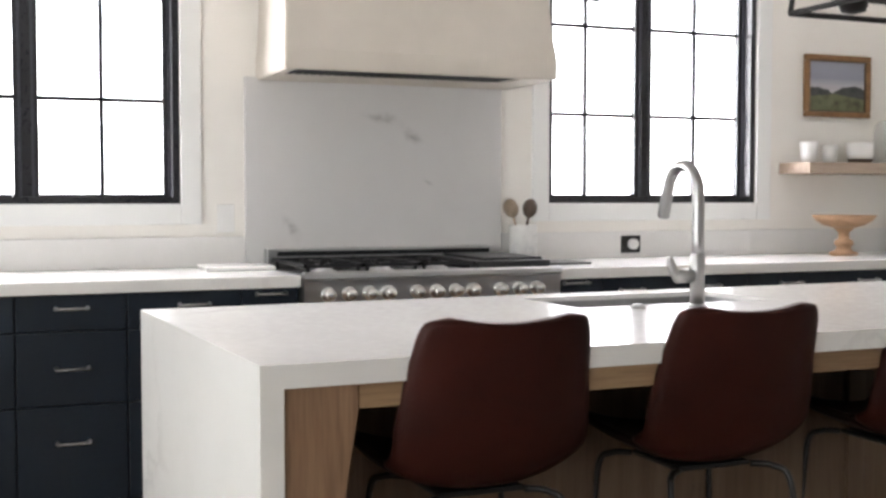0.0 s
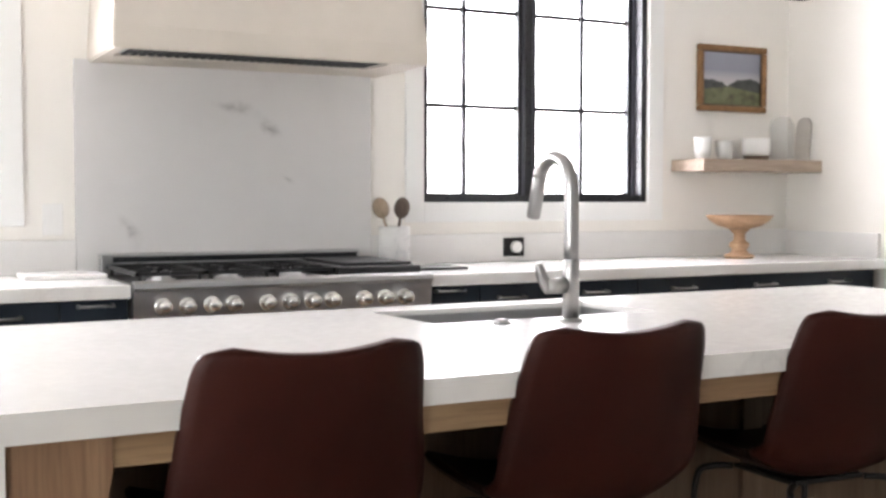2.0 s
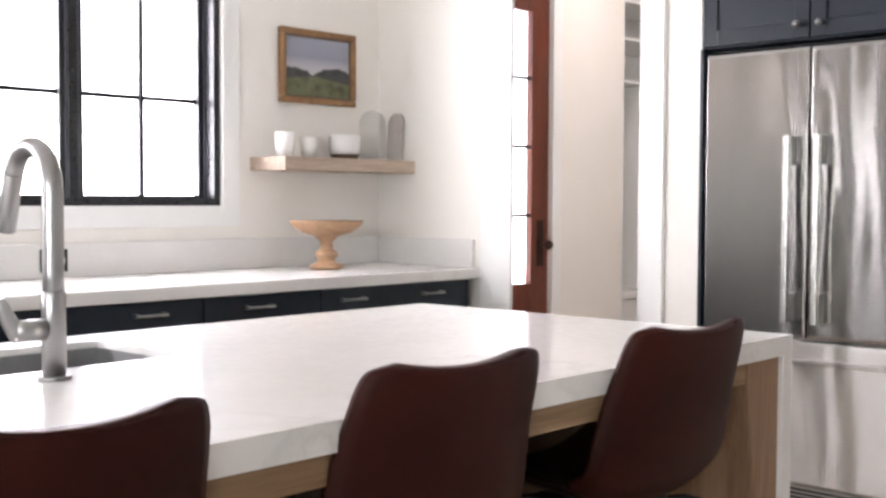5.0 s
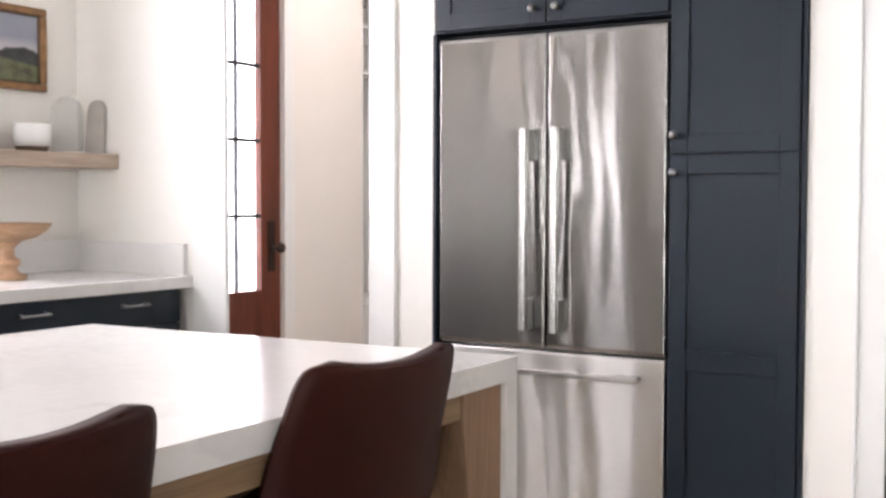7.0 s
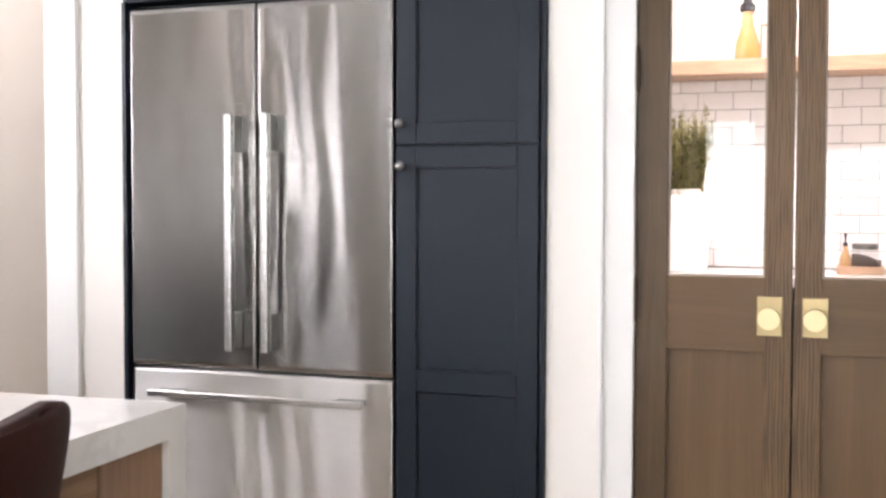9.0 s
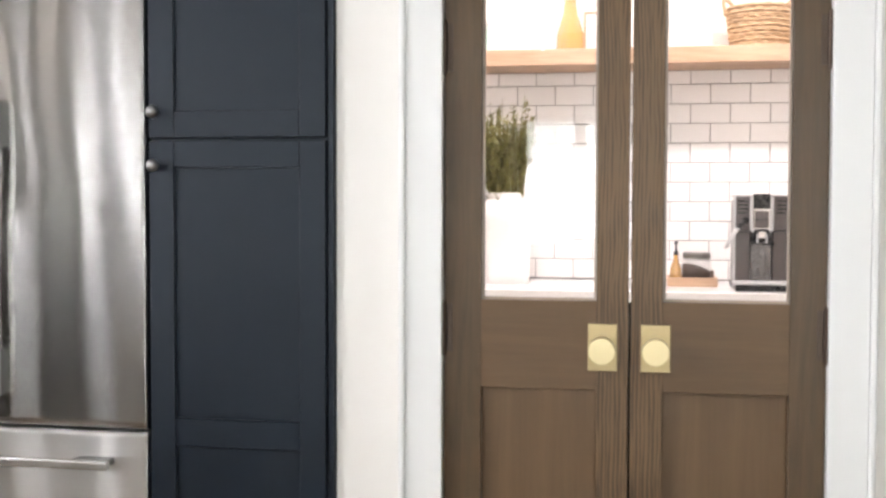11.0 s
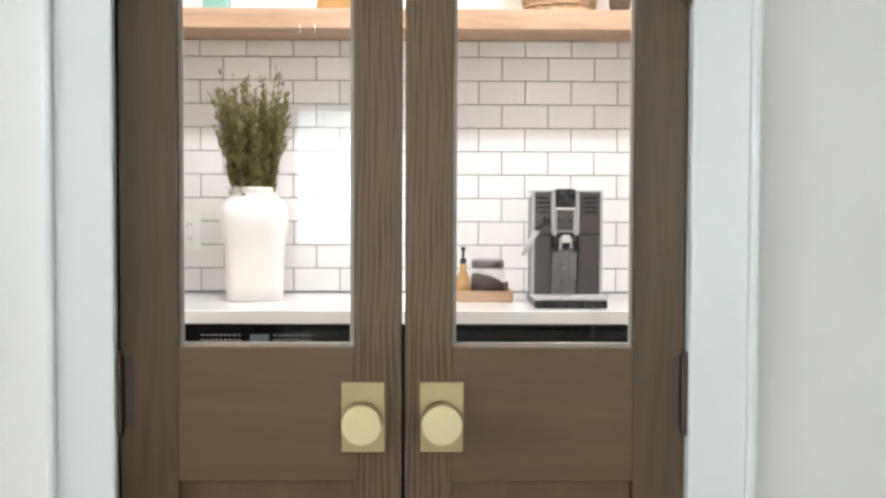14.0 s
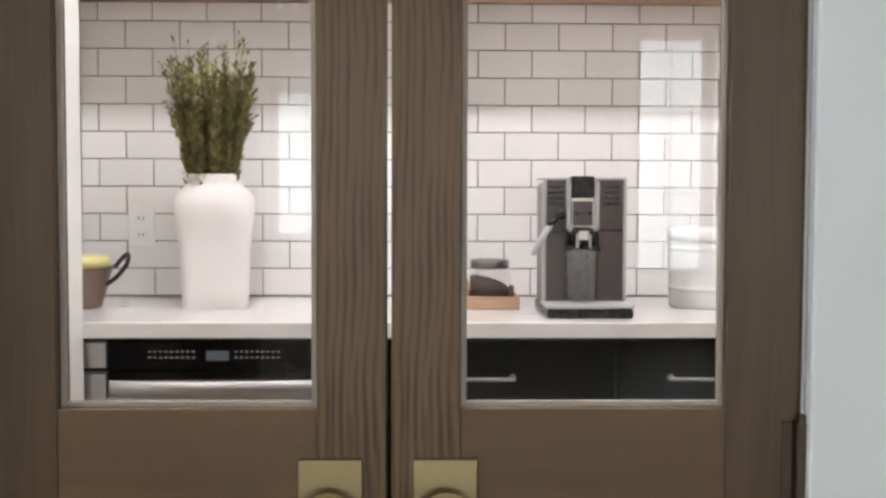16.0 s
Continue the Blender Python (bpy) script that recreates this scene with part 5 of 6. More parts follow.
def refrigerator():
    x, y0, y1 = 5.048, 3.020, 3.926
    ob = thing("refrigerator", (5.38, 3.473, 0), "stainless steel french-door refrigerator with long bar handles", "refrigerator")
    part("body", slab(x + 0.045, 5.71, y0 + 0.004, y1 - 0.004, 0.02, 1.826, 0.002), GAPSHADE, ob)
    part("grille", slab(x + 0.03, x + 0.045, y0 + 0.01, y1 - 0.01, 0.012, 0.095, 0.002), STEEL_RANGE, ob)
    for k in range(4):
        part("grille_slot", slab(x + 0.027, x + 0.031, y0 + 0.04, y1 - 0.04, 0.028 + k * 0.016, 0.035 + k * 0.016, 0), GAPSHADE, ob)
    ym = (y0 + y1) / 2
    def handle(parent, y, z0, z1, pos):
        bm = slab(x - 0.078, x - 0.048, y - 0.011, y + 0.011, z0, z1, 0.003)
        bar = part("handle", bm, STEEL_BAR, parent, "long square steel bar handle")
        for z in (z0 + 0.058, z1 - 0.058):
            part("mount", slab(x - 0.050, x, y - 0.010, y + 0.010, z - 0.057, z + 0.057, 0.003), STEEL_DIM, bar)
    def buckle(y, z):
        """Depth of the sheet: slow waves that grow towards the handles, and dints round their mounts."""
        u = y - ym
        near = math.exp(-(u / (0.11 if u > 0 else 0.20)) ** 2)
        h = -0.15 * max(0.0, u - 0.29) ** 2 + (0.0003 if u > 0 else 0.0011) * math.sin((13.0 if u > 0 else 25.0) * u + 1.2 * math.sin(2.6 * z + 0.4)) + 0.0002 * math.sin(29.0 * u + 1.5 * math.sin(3.2 * z))
        h += near * (0.0019 * math.sin(27.0 * u + 1.3 * math.sin(5.2 * z + 0.6) + 0.7) + 0.0005 * math.sin(55.0 * u + 1.6 * math.sin(7.0 * z)))
        for hy in (ym + 0.058, ym - 0.064):
            for hz in (0.80, 1.41):
                h -= 0.0011 * math.exp(-((y - hy) / 0.045) ** 2 - ((z - hz) / 0.075) ** 2)
        return h

    def sheet(a, b, c, d):
        """A steel front with rolled edges whose face buckles slightly."""
        cols, rows, e = 64, 72, 0.006
        ys = [a] + [a + e + (b - a - 2 * e) * k / cols for k in range(cols + 1)] + [b]
        zs = [c] + [c + e + (d - c - 2 * e) * k / rows for k in range(rows + 1)] + [d]
        bm = bmesh.new()
        grid = [[bm.verts.new((x + (e if y in (a, b) or z in (c, d) else 0.0 + buckle(y, z)), y, z)) for y in ys] for z in zs]
        for p, q in zip(grid, grid[1:]):
            for k in range(len(ys) - 1):
                bm.faces.new((p[k], q[k], q[k + 1], p[k + 1]))
        rim = grid[0] + [r[-1] for r in grid[1:]] + list(reversed(grid[-1][:-1])) + [r[0] for r in reversed(grid[1:-1])]
        back = [bm.verts.new((x + 0.044, v.co.y, v.co.z)) for v in rim]
        for k in range(len(rim)):
            q = (k + 1) % len(rim)
            bm.faces.new((rim[k], rim[q], back[q], back[k]))
        bm.faces.new(back)
        bmesh.ops.recalc_face_normals(bm, faces=list(bm.faces))
        return bm

    for a, b, hy in ((ym + 0.0025, y1, ym + 0.058), (y0, ym - 0.0025, ym - 0.064)):
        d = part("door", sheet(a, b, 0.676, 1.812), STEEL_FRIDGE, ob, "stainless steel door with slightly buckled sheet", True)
        handle(d, hy, 0.745, 1.467, 0)
    d = part("freezer_drawer", sheet(y0, y1, 0.105, 0.670), STEEL_DRAWER_LIT, ob, "stainless steel freezer drawer", True)
    bar = part("handle", slab(x - 0.068, x - 0.048, 3.094, 3.826, 0.590, 0.611, 0.003), STEEL_BAR, d, "long square steel bar handle")
    for y in (3.15, 3.77):
        part("mount", slab(x - 0.049, x, y - 0.045, y + 0.045, 0.592, 0.609, 0.003), STEEL_DIM, bar)


refrigerator()

# ---- pantry double doors ----
def pantry_door(name, y0, y1, g0, g1, knob_y, hinge_y, label):
    """One leaf: stiles, rails, glass above and a recessed panel below."""
    x, t, z0, z1 = 5.058, 0.045, 0.012, 2.415
    ob = thing(name, (x + t / 2, (y0 + y1) / 2, 0.01), label, "door", kind="structure")
    gz0, gz1, pz0, pz1 = 1.003, 2.28, 0.25, 0.804
    for a, b in ((y0, g0), (g1, y1)):
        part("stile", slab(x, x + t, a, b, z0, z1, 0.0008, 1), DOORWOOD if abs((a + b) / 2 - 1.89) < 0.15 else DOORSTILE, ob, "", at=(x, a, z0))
    for a, b in ((z0, pz0), (pz1, gz0), (gz1, z1)):
        part("rail", slab(x, x + t, g0, g1, a, b, 0.0008, 1), DOORWOOD_Y, ob, "", at=(x, g0, a))
    part("lower_panel", slab(x + 0.022, x + 0.034, g0 - 0.006, g1 + 0.006, pz0 - 0.006, pz1 + 0.006, 0), DOORPANEL, ob)
    for a, b, c, d in [(g0, g0 + 0.006, gz0, gz1), (g1 - 0.006, g1, gz0, gz1), (g0 + 0.006, g1 - 0.006, gz0, gz0 + 0.006)]:
        part("glazing_bead", slab(x + 0.012, x + 0.018, a, b, c, d, 0.001), BEAD, ob)
    pane = part("pane", slab(x + 0.020, x + 0.025, g0 - 0.004, g1 + 0.004, gz0 - 0.004, gz1 + 0.004, 0), GLASS, ob, "clear glass pane")
    pane.visible_shadow = False
    plate = part("knob_plate", slab(x - 0.006, x, knob_y - 0.0325, knob_y + 0.0325, 0.848, 0.953, 0.0015), BRASSPLATE, ob, "square satin brass knob plate")
    bm = bmesh.new()
    rod(bm, (x - 0.006, knob_y, 0.898), (x - 0.030, knob_y, 0.898), 0.012, 18)
    rod(bm, (x - 0.030, knob_y, 0.898), (x - 0.058, knob_y, 0.898), 0.0285, 36)
    bmesh.ops.bevel(bm, geom=[e for e in bm.edges if e.calc_face_angle(0) > 1.2], offset=0.002, segments=2, affect="EDGES")
    part("knob", bm, BRASS, plate, "round satin brass knob")
    for z in (0.31, 0.937, 1.568, 2.20):
        bm = bmesh.new()
        rod(bm, (x - 0.010, hinge_y, z - 0.054), (x - 0.010, hinge_y, z + 0.054), 0.0075, 12)
        for dz in (-0.058, 0.058):
            rod(bm, (x - 0.010, hinge_y, z + dz - 0.004), (x - 0.010, hinge_y, z + dz + 0.004), 0.0055, 10)
        h = part("hinge", bm, HINGE, ob, "bronze butt hinge")
        part("hinge_leaf", slab(x - 0.003, x, min(hinge_y, hinge_y + (0.018 if hinge_y < 1.9 else -0.018)), max(hinge_y, hinge_y + (0.018 if hinge_y < 1.9 else -0.018)), z - 0.053, z + 0.053, 0), HINGE, h)


pantry_door("door_2", 1.892, 2.3052, 1.962, 2.220, 1.948, 2.3045, "brown stained pantry door leaf with glass above a panel")
pantry_door("door_3", 1.4728, 1.887, 1.549, 1.817, 1.8325, 1.4735, "brown stained pantry door leaf with glass above a panel")

# ---- pantry ----
PT, PF = 0.908, 6.590  # counter top and its front edge
TX = 7.232             # tile faces


def pantry_room():
    ob = thing("pantry_counter", (6.9, 1.8, 0.868), "white quartz pantry counter", "countertop")
    part("slab", slab(PF, TX + 0.006, 0.782, 2.828, 0.870, PT, 0.003), QUARTZ, ob)
    ob = thing("pantry_shelf", (7.1, 1.8, 1.757), "thick oak shelf across the pantry wall", "shelf")
    part("board", slab(6.972, 7.243, 0.782, 2.828, 1.757, 1.820, 0.003), PSHELF, ob)
    mw = thing("microwave_drawer", (6.9, 2.33, 0.10), "built-in black and steel microwave drawer", "microwave")
    x = 6.612
    part("body", slab(x + 0.03, 7.24, 2.075, 2.66, 0.10, 0.866, 0), GAPSHADE, mw)
    panel = part("control_panel", slab(x, x + 0.03, 2.075, 2.592, 0.792, 0.862, 0.002), BLACKGLOSS, mw, "black glass control panel")
    part("display", slab(x - 0.001, x, 2.305, 2.358, 0.815, 0.838, 0), DIAL, panel, "small grey display")
    for row in (0.822, 0.836):
        for k in range(9):
            y = 2.385 + k * 0.013 if k < 9 else 0
            part("mark", slab(x - 0.0008, x, y, y + 0.007, row - 0.0014, row + 0.0014, 0), GREYMARK, panel)
        for k in range(9):
            y = 2.185 + k * 0.0125
            part("mark", slab(x - 0.0008, x, y, y + 0.006, row - 0.0014, row + 0.0014, 0), GREYMARK, panel)
    for z0, z1 in ((0.797, 0.858), (0.70, 0.785)):
        part("steel_side", slab(x - 0.002, x + 0.03, 2.594, 2.652, z0, z1, 0.002), STEEL_RANGE, mw, "steel side strip")
    part("drawer_glass", slab(x + 0.004, x + 0.03, 2.075, 2.592, 0.40, 0.787, 0.002), BLACKGLOSS, mw, "black glass drawer front")
    bm = bmesh.new()
    pts = [(x - 0.012 - 0.018 * math.sin(math.pi * k / 12), 2.085 + 0.50 * k / 12, 0.750) for k in range(13)]
    for k in range(12):
        a, b = pts[k], pts[k + 1]
        vs = [bm.verts.new(v) for v in ((a[0], a[1], 0.730), (b[0], b[1], 0.730), (b[0], b[1], 0.768), (a[0], a[1], 0.768), (x + 0.01, a[1], 0.730), (x + 0.01, b[1], 0.730), (x + 0.01, b[1], 0.768), (x + 0.01, a[1], 0.768))]
        for q in ((0, 1, 2, 3), (3, 2, 6, 7), (0, 4, 5, 1)):
            bm.faces.new([vs[i] for i in q])
    bmesh.ops.remove_doubles(bm, verts=bm.verts, dist=1e-5)
    bmesh.ops.recalc_face_normals(bm, faces=list(bm.faces))
    part("handle", bm, STEEL_RANGE, mw, "curved steel handle", True)
    part("steel_band", slab(x + 0.001, x + 0.004, 2.075, 2.592, 0.69, 0.728, 0), STEEL_RANGE, mw)
    for y0, y1, p in ((1.38, 2.070, (1.69,)), (0.785, 1.376, (1.19,))):
        cab = thing("pantry_base_cabinet", (6.9, (y0 + y1) / 2, 0), "black-green pantry base cabinet with nickel pulls", "cabinet", "pantry base cabinets")
        part("body", slab(x + 0.03, 7.24, y0, y1, 0.10, 0.866, 0), BLACKGREEN, cab)
        part("toe_kick", slab(x + 0.08, x + 0.10, y0, y1, 0, 0.10, 0), GAPSHADE, cab)
        for z0, z1, hz in ((0.70, 0.862, 0.772), (0.40, 0.694, 0.56), (0.11, 0.394, 0.27)):
            d = part("drawer_front", slab(x + 0.008, x + 0.028, y0 + 0.003, y1 - 0.003, z0, z1, 0.002), BLACKGREEN, cab)
            for q in p:
                bar_pull(d, q, hz, x + 0.008, 0.125, "y")
    cab = thing("pantry_base_cabinet", (6.9, 2.75, 0), "black-green pantry base cabinet with nickel pulls", "cabinet", "pantry base cabinets")
    part("body", slab(x + 0.03, 7.24, 2.664, 2.826, 0.0, 0.866, 0.001), BLACKGREEN, cab)


pantry_room()


def espresso_machine():
    x0, x1, y0, y1 = 6.76, 6.95, 1.335, 1.540
    ob = thing("espresso_machine", (6.93, 1.443, PT), "grey automatic espresso machine with chrome front", "coffee machine")
    part("drip_base", slab(6.665, 6.96, 1.331, 1.543, PT, PT + 0.024, 0.006, 3), MACHINEDARK, ob, "black drip tray base")
    part("drip_rim", slab(6.662, 6.80, 1.329, 1.545, PT + 0.024, PT + 0.034, 0.004), SATIN, ob, "silver drip tray rim")
    for y in (1.338, 1.540):
        part("edge_trim", slab(x0 - 0.004, x0 + 0.030, y - 0.004, y + 0.004, PT + 0.036, 1.246, 0.002), SATIN, ob, "silver edge strip")
    part("top_trim", slab(x0 - 0.002, x1, y0 - 0.001, y1 + 0.001, 1.246, 1.252, 0.002), SATIN, ob, "silver top strip")
    part("column", slab(x0 + 0.05, x1, y0, y1, PT + 0.022, 1.240, 0.014, 3), MACHINE, ob)
    for nm, a, b in (("left_cheek", 1.484, y1), ("right_cheek", y0, 1.408)):
        lower = part(nm, slab(x0, x0 + 0.06, a, b, PT + 0.030, 1.1185, 0.004, 2), MACHINE, ob, "rounded grey cheek")
        part("upper_cheek", slab(x0 - 0.001, x0 + 0.06, a, b, 1.1195, 1.248, 0.004, 2), MACHINE, lower)
        for k in range(4):
            part("vent", slab(x0 - 0.003, x0 + 0.001, (a + b) / 2 - 0.019, (a + b) / 2 + 0.021, 1.184 + k * 0.014, 1.190 + k * 0.014, 0.001), MACHINEDARK, lower)
    part("centre_recess", slab(x0 + 0.03, x0 + 0.052, 1.406, 1.486, PT + 0.03, 1.10, 0), MACHINEDARK, ob)
    front = part("centre_front", slab(x0 - 0.010, x0 + 0.05, 1.411, 1.481, 1.122, 1.246, 0.008, 3), CHROME, ob, "chrome front panel")
    part("display", slab(x0 - 0.013, x0 + 0.03, 1.416, 1.476, 1.200, 1.256, 0.006, 3), MACHINEDARK, front, "black display cap")
    part("button_panel", slab(x0 - 0.013, x0 - 0.009, 1.421, 1.471, 1.132, 1.194, 0.002), MACHINE, front)
    for k in range(3):
        part("button", slab(x0 - 0.0145, x0 - 0.012, 1.426 + k * 0.015, 1.436 + k * 0.015, 1.160, 1.166, 0.001), MACHINEDARK, front)
    spout = part("spout_head", slab(x0 - 0.034, x0 + 0.02, 1.420, 1.474, 1.083, 1.128, 0.008, 3), MACHINEDARK, ob, "black coffee spout head")
    part("spout_band", slab(x0 - 0.037, x0 - 0.03, 1.434, 1.460, 1.096, 1.120, 0.002), CHROME, spout, "chrome band")
    part("spout_shelf", slab(x0 - 0.024, x0 + 0.02, 1.402, 1.488, 1.066, 1.084, 0.005, 2), MACHINEDARK, ob)
    for y in (1.430, 1.463):
        bm = bmesh.new()
        rod(bm, (x0 - 0.014, y, 1.068), (x0 - 0.014, y, 1.052), 0.007, 12, 0.006)
        part("nozzle", bm, MACHINEDARK, spout, "", True)
    bm = lathe([(0.036, 0.0), (0.038, 0.004), (0.037, 0.070), (0.039, 0.128), (0.036, 0.132)], (x0 + 0.0, 1.447, PT + 0.034), 28)
    part("milk_jug", bm, CLEARGREY, ob, "clear container under the spout", True)
    # silver bezel round the display and buttons
    for y in (1.410, 1.482):
        part("bezel", slab(x0 - 0.017, x0, y - 0.005, y + 0.005, 1.122, 1.244, 0.003), SATIN, front)
    part("bezel", slab(x0 - 0.017, x0, 1.410, 1.482, 1.116, 1.126, 0.003), SATIN, front)
    part("spout_clip", slab(x0 - 0.040, x0 - 0.034, 1.428, 1.434, 1.078, 1.112, 0.001), SATIN, spout)
    part("spout_clip", slab(x0 - 0.040, x0 - 0.034, 1.460, 1.466, 1.078, 1.112, 0.001), SATIN, spout)
    bm = bmesh.new()
    bmesh.ops.create_uvsphere(bm, u_segments=16, v_segments=10, radius=0.013, matrix=Matrix.Translation((x0 - 0.008, 1.502, 1.160)))
    tube(bm, [(x0 - 0.008, 1.502, 1.160), (x0 - 0.030, 1.535, 1.130)], 0.008, 10)
    wand = part("steam_joint", bm, MACHINEDARK, ob, "", True)
    bm = bmesh.new()
    tube(bm, [(x0 - 0.026, 1.530, 1.134), (x0 - 0.045, 1.556, 1.095), (x0 - 0.058, 1.574, 1.062)], [0.0085, 0.0085, 0.006], 10)
    part("steam_wand", bm, SATIN, wand, "silver steam wand", True)


espresso_machine()


def vase(x, y):
    ob = thing("vase", (x, y, PT), "large white ceramic vase with square foot", "vase")
    # height, half width, sharpness of the corners (2 is round)
    levels = [(0.0, 0.083, 11), (0.003, 0.0855, 11), (0.05, 0.0865, 11), (0.12, 0.089, 10), (0.175, 0.093, 8), (0.215, 0.0985, 5.5), (0.245, 0.1035, 4), (0.270, 0.1055, 3), (0.290, 0.1025, 2.5), (0.306, 0.093, 2.2), (0.317, 0.080, 2), (0.324, 0.0725, 2), (0.332, 0.0705, 2), (0.344, 0.0725, 2), (0.350, 0.0725, 2), (0.352, 0.069, 2), (0.349, 0.0655, 2), (0.325, 0.064, 2), (0.25, 0.09, 3)]
    bm = bmesh.new()
    n, rings, turn = 64, [], math.radians(11)
    for z, r, sharp in levels:
        ring = []
        for k in range(n):
            a = 2 * math.pi * k / n
            rr = r / (abs(math.cos(a)) ** sharp + abs(math.sin(a)) ** sharp) ** (1 / sharp)
            ring.append(bm.verts.new((x + rr * math.cos(a + turn), y + rr * math.sin(a + turn), PT + z)))
        rings.append(ring)
    for a, b in zip(rings, rings[1:]):
        for k in range(n):
            bm.faces.new((a[k], a[(k + 1) % n], b[(k + 1) % n], b[k]))
    bm.faces.new(list(reversed(rings[0])))
    bmesh.ops.recalc_face_normals(bm, faces=list(bm.faces))
    part("vase", bm, VASECER, ob, "", True)

    plant = thing("dried_branches", (x, y, PT + 0.30), "bunch of olive green leafy branches standing in the vase", "branches")
    rng = random.Random(7)
    stems, leaves = bmesh.new(), []
    for s in range(110):
        a, lean = rng.uniform(0, 2 * math.pi), rng.random() ** 0.7
        r0 = 0.055 * math.sqrt(rng.random())
        base = Vector((x + r0 * math.cos(a), y + r0 * math.sin(a), PT + 0.24))
        tall = s < 7
        height = rng.uniform(0.43, 0.50) if tall else rng.uniform(0.25, 0.42)
        spread = 0.030 + 0.092 * lean
        tip = Vector((x + spread * math.cos(a), y + spread * math.sin(a) * 1.05 + 0.012, PT + 0.29 + height * (1 - 0.16 * lean)))
        mid = base.lerp(tip, 0.5)
        mid.x, mid.y = base.x + (tip.x - base.x) * 0.38 + rng.uniform(-0.008, 0.008), base.y + (tip.y - base.y) * 0.38 + rng.uniform(-0.008, 0.008)
        pts = smooth_path([base, mid, tip], 4)
        tube(stems, pts, [0.0017 - 0.0012 * k / (len(pts) - 1) for k in range(len(pts))], 4)
        count = 74
        for k in range(count):
            f = 0.14 + 0.86 * (k / count)
            if tall and f > 0.72 and rng.random() < 0.55:
                continue
            i = min(int(f * (len(pts) - 1)), len(pts) - 2)
            q = pts[i].lerp(pts[i + 1], f * (len(pts) - 1) - i)
            d = (pts[i + 1] - pts[i]).normalized()
            side = Vector((rng.gauss(0, 1), rng.gauss(0, 1), rng.gauss(0, 1)))
            side = (side - d * side.dot(d)).normalized()
            long = rng.uniform(0.015, 0.030) * (1.1 - 0.25 * f)
            out = (d * rng.uniform(0.6, 1.8) + side).normalized() * long
            w = d.cross(side).normalized() * long * rng.uniform(0.15, 0.28)
            leaves.append((q, q + out * 0.5 + w, q + out, q + out * 0.5 - w))
    part("stems", stems, STEM, plant, "thin brown stems")
    verts = [tuple(v - plant.location) for leaf in leaves for v in leaf]
    faces = [(4 * k, 4 * k + 1, 4 * k + 2, 4 * k + 3) for k in range(len(leaves))]
    me = bpy.data.meshes.new("leaves")
    me.from_pydata(verts, [], faces)
    me.materials.append(LEAF)
    lv = new("leaves", me)
    lv.parent = plant
    tagged(lv, "small olive green leaves", kind="stuff")


vase(6.95, 2.396)

ob = thing("wooden_tray", (6.95, 1.68, PT), "small oak tray on the pantry counter", "tray")
part("base", slab(6.872, 7.05, 1.590, 1.775, PT, PT + 0.010, 0.003), PSHELF, ob)
for q in ((6.872, 6.882, 1.590, 1.775), (7.04, 7.05, 1.590, 1.775), (6.882, 7.04, 1.590, 1.600), (6.882, 7.04, 1.765, 1.775)):
    part("side", slab(*q, PT + 0.010, PT + 0.034, 0.002), PSHELF, ob)
ob = thing("coffee_jar", (6.965, 1.662, PT + 0.011), "glass jar of coffee beans with a dark lid", "jar")
part("jar", lathe([(0.053, 0.0), (0.057, 0.006), (0.057, 0.078), (0.050, 0.090), (0.047, 0.090), (0.054, 0.077), (0.054, 0.008)], (6.965, 1.664, PT + 0.011), 28), JARGLASS, ob, "", True)
bm = lathe([(0.050, 0.009), (0.0535, 0.020), (0.0535, 0.054), (0.040, 0.062), (0.012, 0.066)], (6.965, 1.664, PT + 0.011), 28)
for v in bm.verts:
    if v.co.z > PT + 0.05:
        v.co.z += 0.30 * (v.co.y - 1.664)
part("beans", bm, COFFEE, ob, "dark coffee beans lying aslant", True)
part("lid", lathe([(0.050, 0.091), (0.052, 0.095), (0.052, 0.112), (0.048, 0.115)], (6.965, 1.664, PT + 0.011), 28), STEEL_DIM, ob, "dark steel lid", True)
ob = thing("syrup_bottle", (6.955, 1.742, PT + 0.011), "small amber bottle with a dark pump on the tray", "bottle")
part("bottle", lathe([(0.022, 0.0), (0.024, 0.005), (0.022, 0.055), (0.010, 0.085), (0.009, 0.105)], (6.955, 1.742, PT + 0.011), 20), AMBER, ob, "", True)
part("pump", lathe([(0.010, 0.105), (0.010, 0.118), (0.004, 0.120), (0.004, 0.145), (0.008, 0.147), (0.006, 0.156)], (6.955, 1.742, PT + 0.011), 14), BLACKMETAL, ob, "dark pump top", True)
ob = thing("coffee_scoop", (6.93, 1.608, PT + 0.011), "dark wooden scoop standing in the tray corner", "scoop")
part("scoop", lathe([(0.007, 0.0), (0.009, 0.010), (0.006, 0.030), (0.008, 0.044), (0.003, 0.050)], (6.93, 1.608, PT + 0.011), 14), SPOONDARK, ob, "", True)

ob = thing("canister", (6.97, 1.075, PT), "white enamel canister with a lid", "canister")
part("body", lathe([(0.098, 0.0), (0.102, 0.006), (0.102, 0.175), (0.100, 0.180)], (6.97, 1.075, PT), 40), WHITECER, ob, "", True)
part("lid", lathe([(0.105, 0.180), (0.106, 0.186), (0.106, 0.205), (0.096, 0.212), (0.030, 0.218)], (6.97, 1.075, PT), 40), WHITECER, ob, "white lid", True)
for z in (0.045, 0.150):
    part("raised_band", lathe([(0.1015, z), (0.1045, z + 0.004), (0.1045, z + 0.010), (0.1015, z + 0.014)], (6.97, 1.075, PT), 40), WHITECER, ob, "", True)

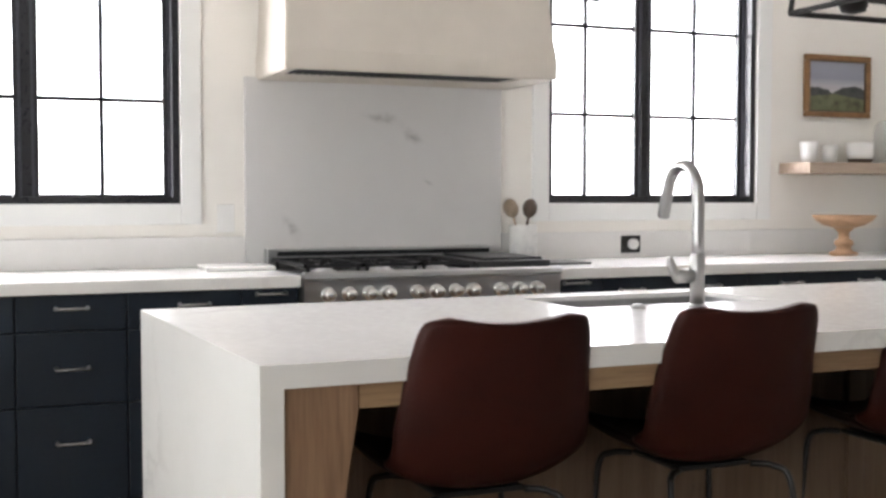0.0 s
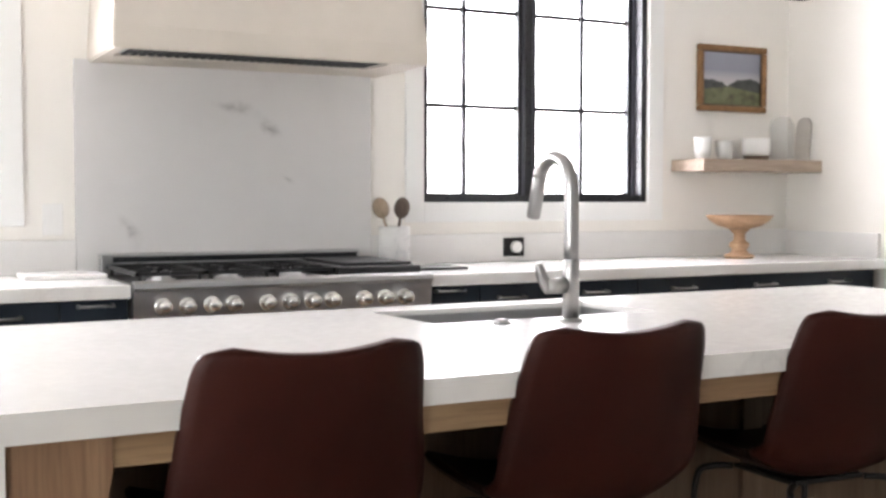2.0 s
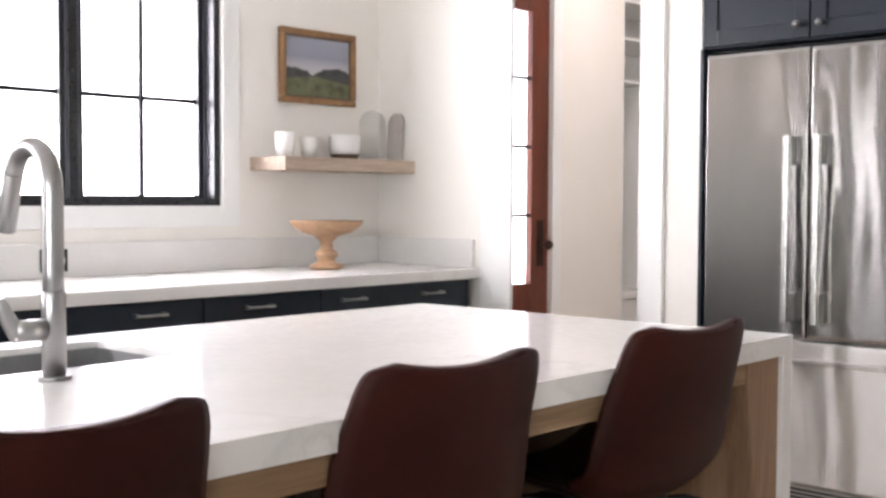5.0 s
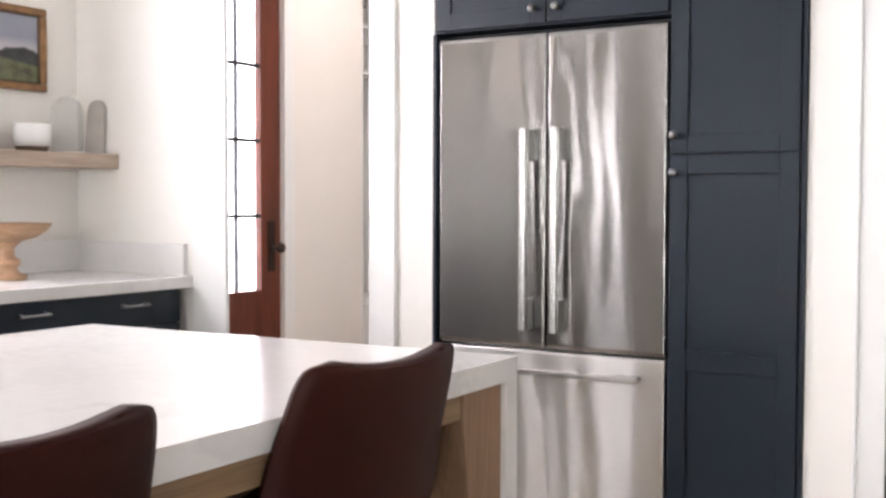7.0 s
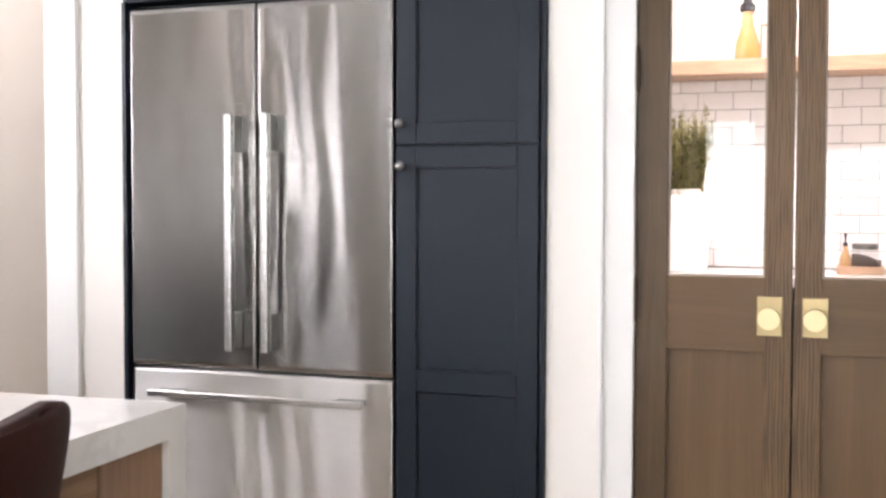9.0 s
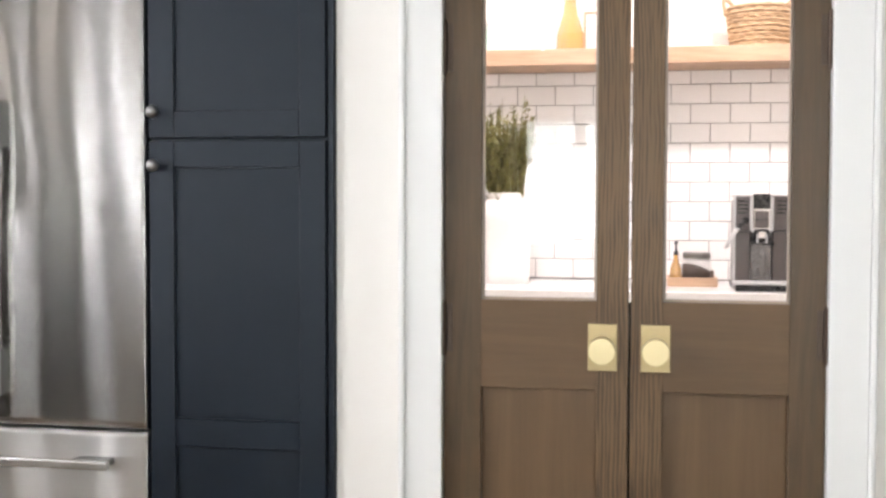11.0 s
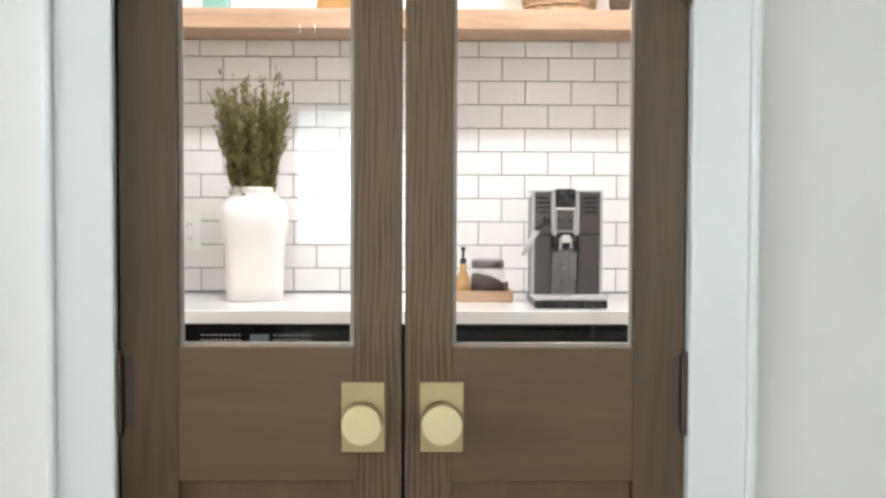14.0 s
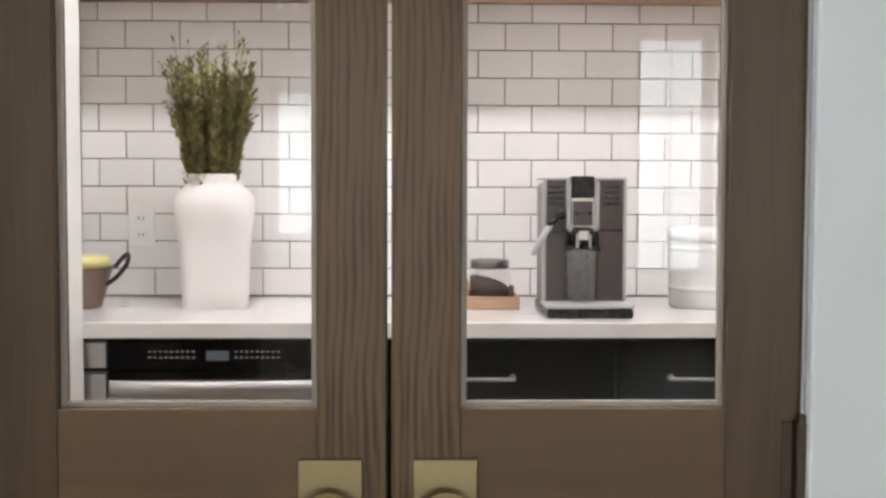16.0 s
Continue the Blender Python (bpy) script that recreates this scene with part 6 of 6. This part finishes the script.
ob = thing("cooking_pot", (6.93, 2.743, PT), "dark copper pot with yellow lid and loop handle", "pot")
part("pot", lathe([(0.047, 0.0), (0.053, 0.006), (0.082, 0.105), (0.084, 0.108), (0.078, 0.106), (0.051, 0.012)], (6.93, 2.743, PT), 36), COPPER, ob, "", True)
part("lid", lathe([(0.068, 0.106), (0.074, 0.1095), (0.074, 0.134), (0.068, 0.136)], (6.93, 2.743, PT), 36), LEMON, ob, "yellow lid", True)
bm = bmesh.new()
tube(bm, smooth_path([(6.915, 2.672, PT + 0.062), (6.90, 2.640, PT + 0.085), (6.905, 2.616, PT + 0.120), (6.93, 2.624, PT + 0.140), (6.945, 2.660, PT + 0.104)], 5), 0.006, 10)
part("handle", bm, BLACKMETAL, ob, "dark loop handle", True)

outlet(TX - 0.001, 2.655, 1.112, 0.076, 0.122, WHITEPLASTIC, "white double outlet plate on the tiles", "x")

# things on the pantry shelf
SZ = 1.820
ob = thing("oil_bottle", (7.09, 2.16, SZ), "glass bottle of golden oil with a dark stopper", "bottle")
part("bottle", lathe([(0.052, 0.0), (0.056, 0.006), (0.054, 0.07), (0.030, 0.15), (0.024, 0.20), (0.026, 0.215)], (7.09, 2.16, SZ), 28), AMBER, ob, "", True)
part("stopper", lathe([(0.030, 0.215), (0.034, 0.222), (0.034, 0.245), (0.020, 0.255), (0.018, 0.275)], (7.09, 2.16, SZ), 20), BLACKMETAL, ob, "dark stopper", True)
ob = thing("picture_frame", (7.15, 2.075, SZ), "small brown wooden frame on the shelf", "frame")
for q in ((2.04, 2.05, 0, 0.17), (2.10, 2.11, 0, 0.17), (2.05, 2.10, 0, 0.01), (2.05, 2.10, 0.16, 0.17)):
    part("frame_side", slab(7.15, 7.165, q[0], q[1], SZ + q[2], SZ + q[3], 0.002), PSHELF, ob)
part("backing", slab(7.158, 7.163, 2.05, 2.10, SZ + 0.01, SZ + 0.16, 0), WHITEPLASTIC, ob)
ob = thing("tea_tin", (7.09, 2.53, SZ), "small teal tin on the shelf", "tin")
part("tin", slab(7.05, 7.13, 2.495, 2.575, SZ, SZ + 0.11, 0.006, 3), TEAL, ob)
part("lid", slab(7.048, 7.132, 2.493, 2.577, SZ + 0.11, SZ + 0.13, 0.006, 3), WHITECER, ob, "white lid")


def basket(x, y, z, r0, r1, h):
    ob = thing("woven_basket", (x, y, z), "round woven seagrass basket on the shelf", "basket")
    rows = 9
    for k in range(rows):
        zz = z + h * (k + 0.5) / rows
        r = r0 + (r1 - r0) * ((k + 0.5) / rows) ** 0.7
        bm = bmesh.new()
        pts = [(x + (r + 0.004 * math.sin(a * 14 + k * math.pi)) * math.cos(a), y + (r + 0.004 * math.sin(a * 14 + k * math.pi)) * math.sin(a), zz) for a in [2 * math.pi * q / 84 for q in range(85)]]
        tube(bm, pts, h / rows * 0.56, 8)
        part("coil", bm, BASKET, ob, "", True)
    part("base", lathe([(r0 * 0.97, 0.0), (r0 * 0.97, 0.012)], (x, y, z), 36), BASKET, ob)
    for s in (-1, 1):
        bm = bmesh.new()
        tube(bm, smooth_path([(x, y + s * r1 * 0.98 - 0.03 * s, z + h * 0.98), (x, y + s * (r1 + 0.015), z + h + 0.035), (x + 0.0, y + s * r1 * 0.98 + 0.01 * s, z + h * 0.8)], 6), 0.008, 8)
        part("handle", bm, BASKET, ob, "", True)


basket(7.105, 1.428, SZ, 0.100, 0.122, 0.16)
tumbler("mug", "dark brown mug on the shelf", 7.08, 1.235, SZ, 0.038, 0.09, GOLDDARK)

rng = random.Random(3)

# white tiles of the pantry wall, each one proud of the dark joints
ob = tagged(part("tiled_backsplash", slab(TX + 0.003, 7.2445, 0.782, 2.828, PT, 1.757, 0), GROUT), "white subway tiles with dark joints", "backsplash", kind="structure")
tile_mesh = {}


def tile(y0, y1, z0, z1):
    key = (round(y1 - y0, 3), round(z1 - z0, 3))
    if key not in tile_mesh:
        bm = slab(-0.0085, 0.0, -key[0] / 2, key[0] / 2, -key[1] / 2, key[1] / 2, 0.0016, 1)
        me = bpy.data.meshes.new("tile")
        bm.to_mesh(me)
        bm.free()
        me.materials.append(TILE)
        tile_mesh[key] = me
    t = new("tile", tile_mesh[key])
    t.parent = ob
    t.location = (TX + 0.0055 + rng.uniform(-0.0004, 0.0004), (y0 + y1) / 2, (z0 + z1) / 2)


row = 0
z = 1.387 - 6 * 0.079
while z < 1.75:
    z1 = min(z + 0.079 - 0.003, 1.755)
    z0 = max(z, PT + 0.001)
    start = 1.683 if row % 2 == 0 else 1.605
    y = start - 6 * 0.156
    while y < 2.828:
        a, b = max(y + 0.0015, 0.784), min(y + 0.156 - 0.0015, 2.826)
        if b - a > 0.02 and z1 - z0 > 0.015:
            tile(a, b, z0, z1)
        y += 0.156
    z += 0.079
    row += 1

# oak floor boards, each with its own edges
board_mesh = []
for k in range(3):
    bm = slab(-1.1, 1.1, -0.089, 0.089, 0.0, 0.004, 0.0015, 1)
    me = bpy.data.meshes.new("floor_board")
    bm.to_mesh(me)
    bm.free()
    me.materials.append(OAKFLOOR)
    board_mesh.append(me)
floor = bpy.data.objects["floor"]
for r in range(45):
    y = SY + 0.09 + r * 0.18
    for k in range(3):
        b = new("floor_board", board_mesh[(r + k) % 3])
        b.parent = floor
        b.location = (WX + 1.1 + k * 2.204 + (r * 0.73) % 1.05, y, 0.0005)
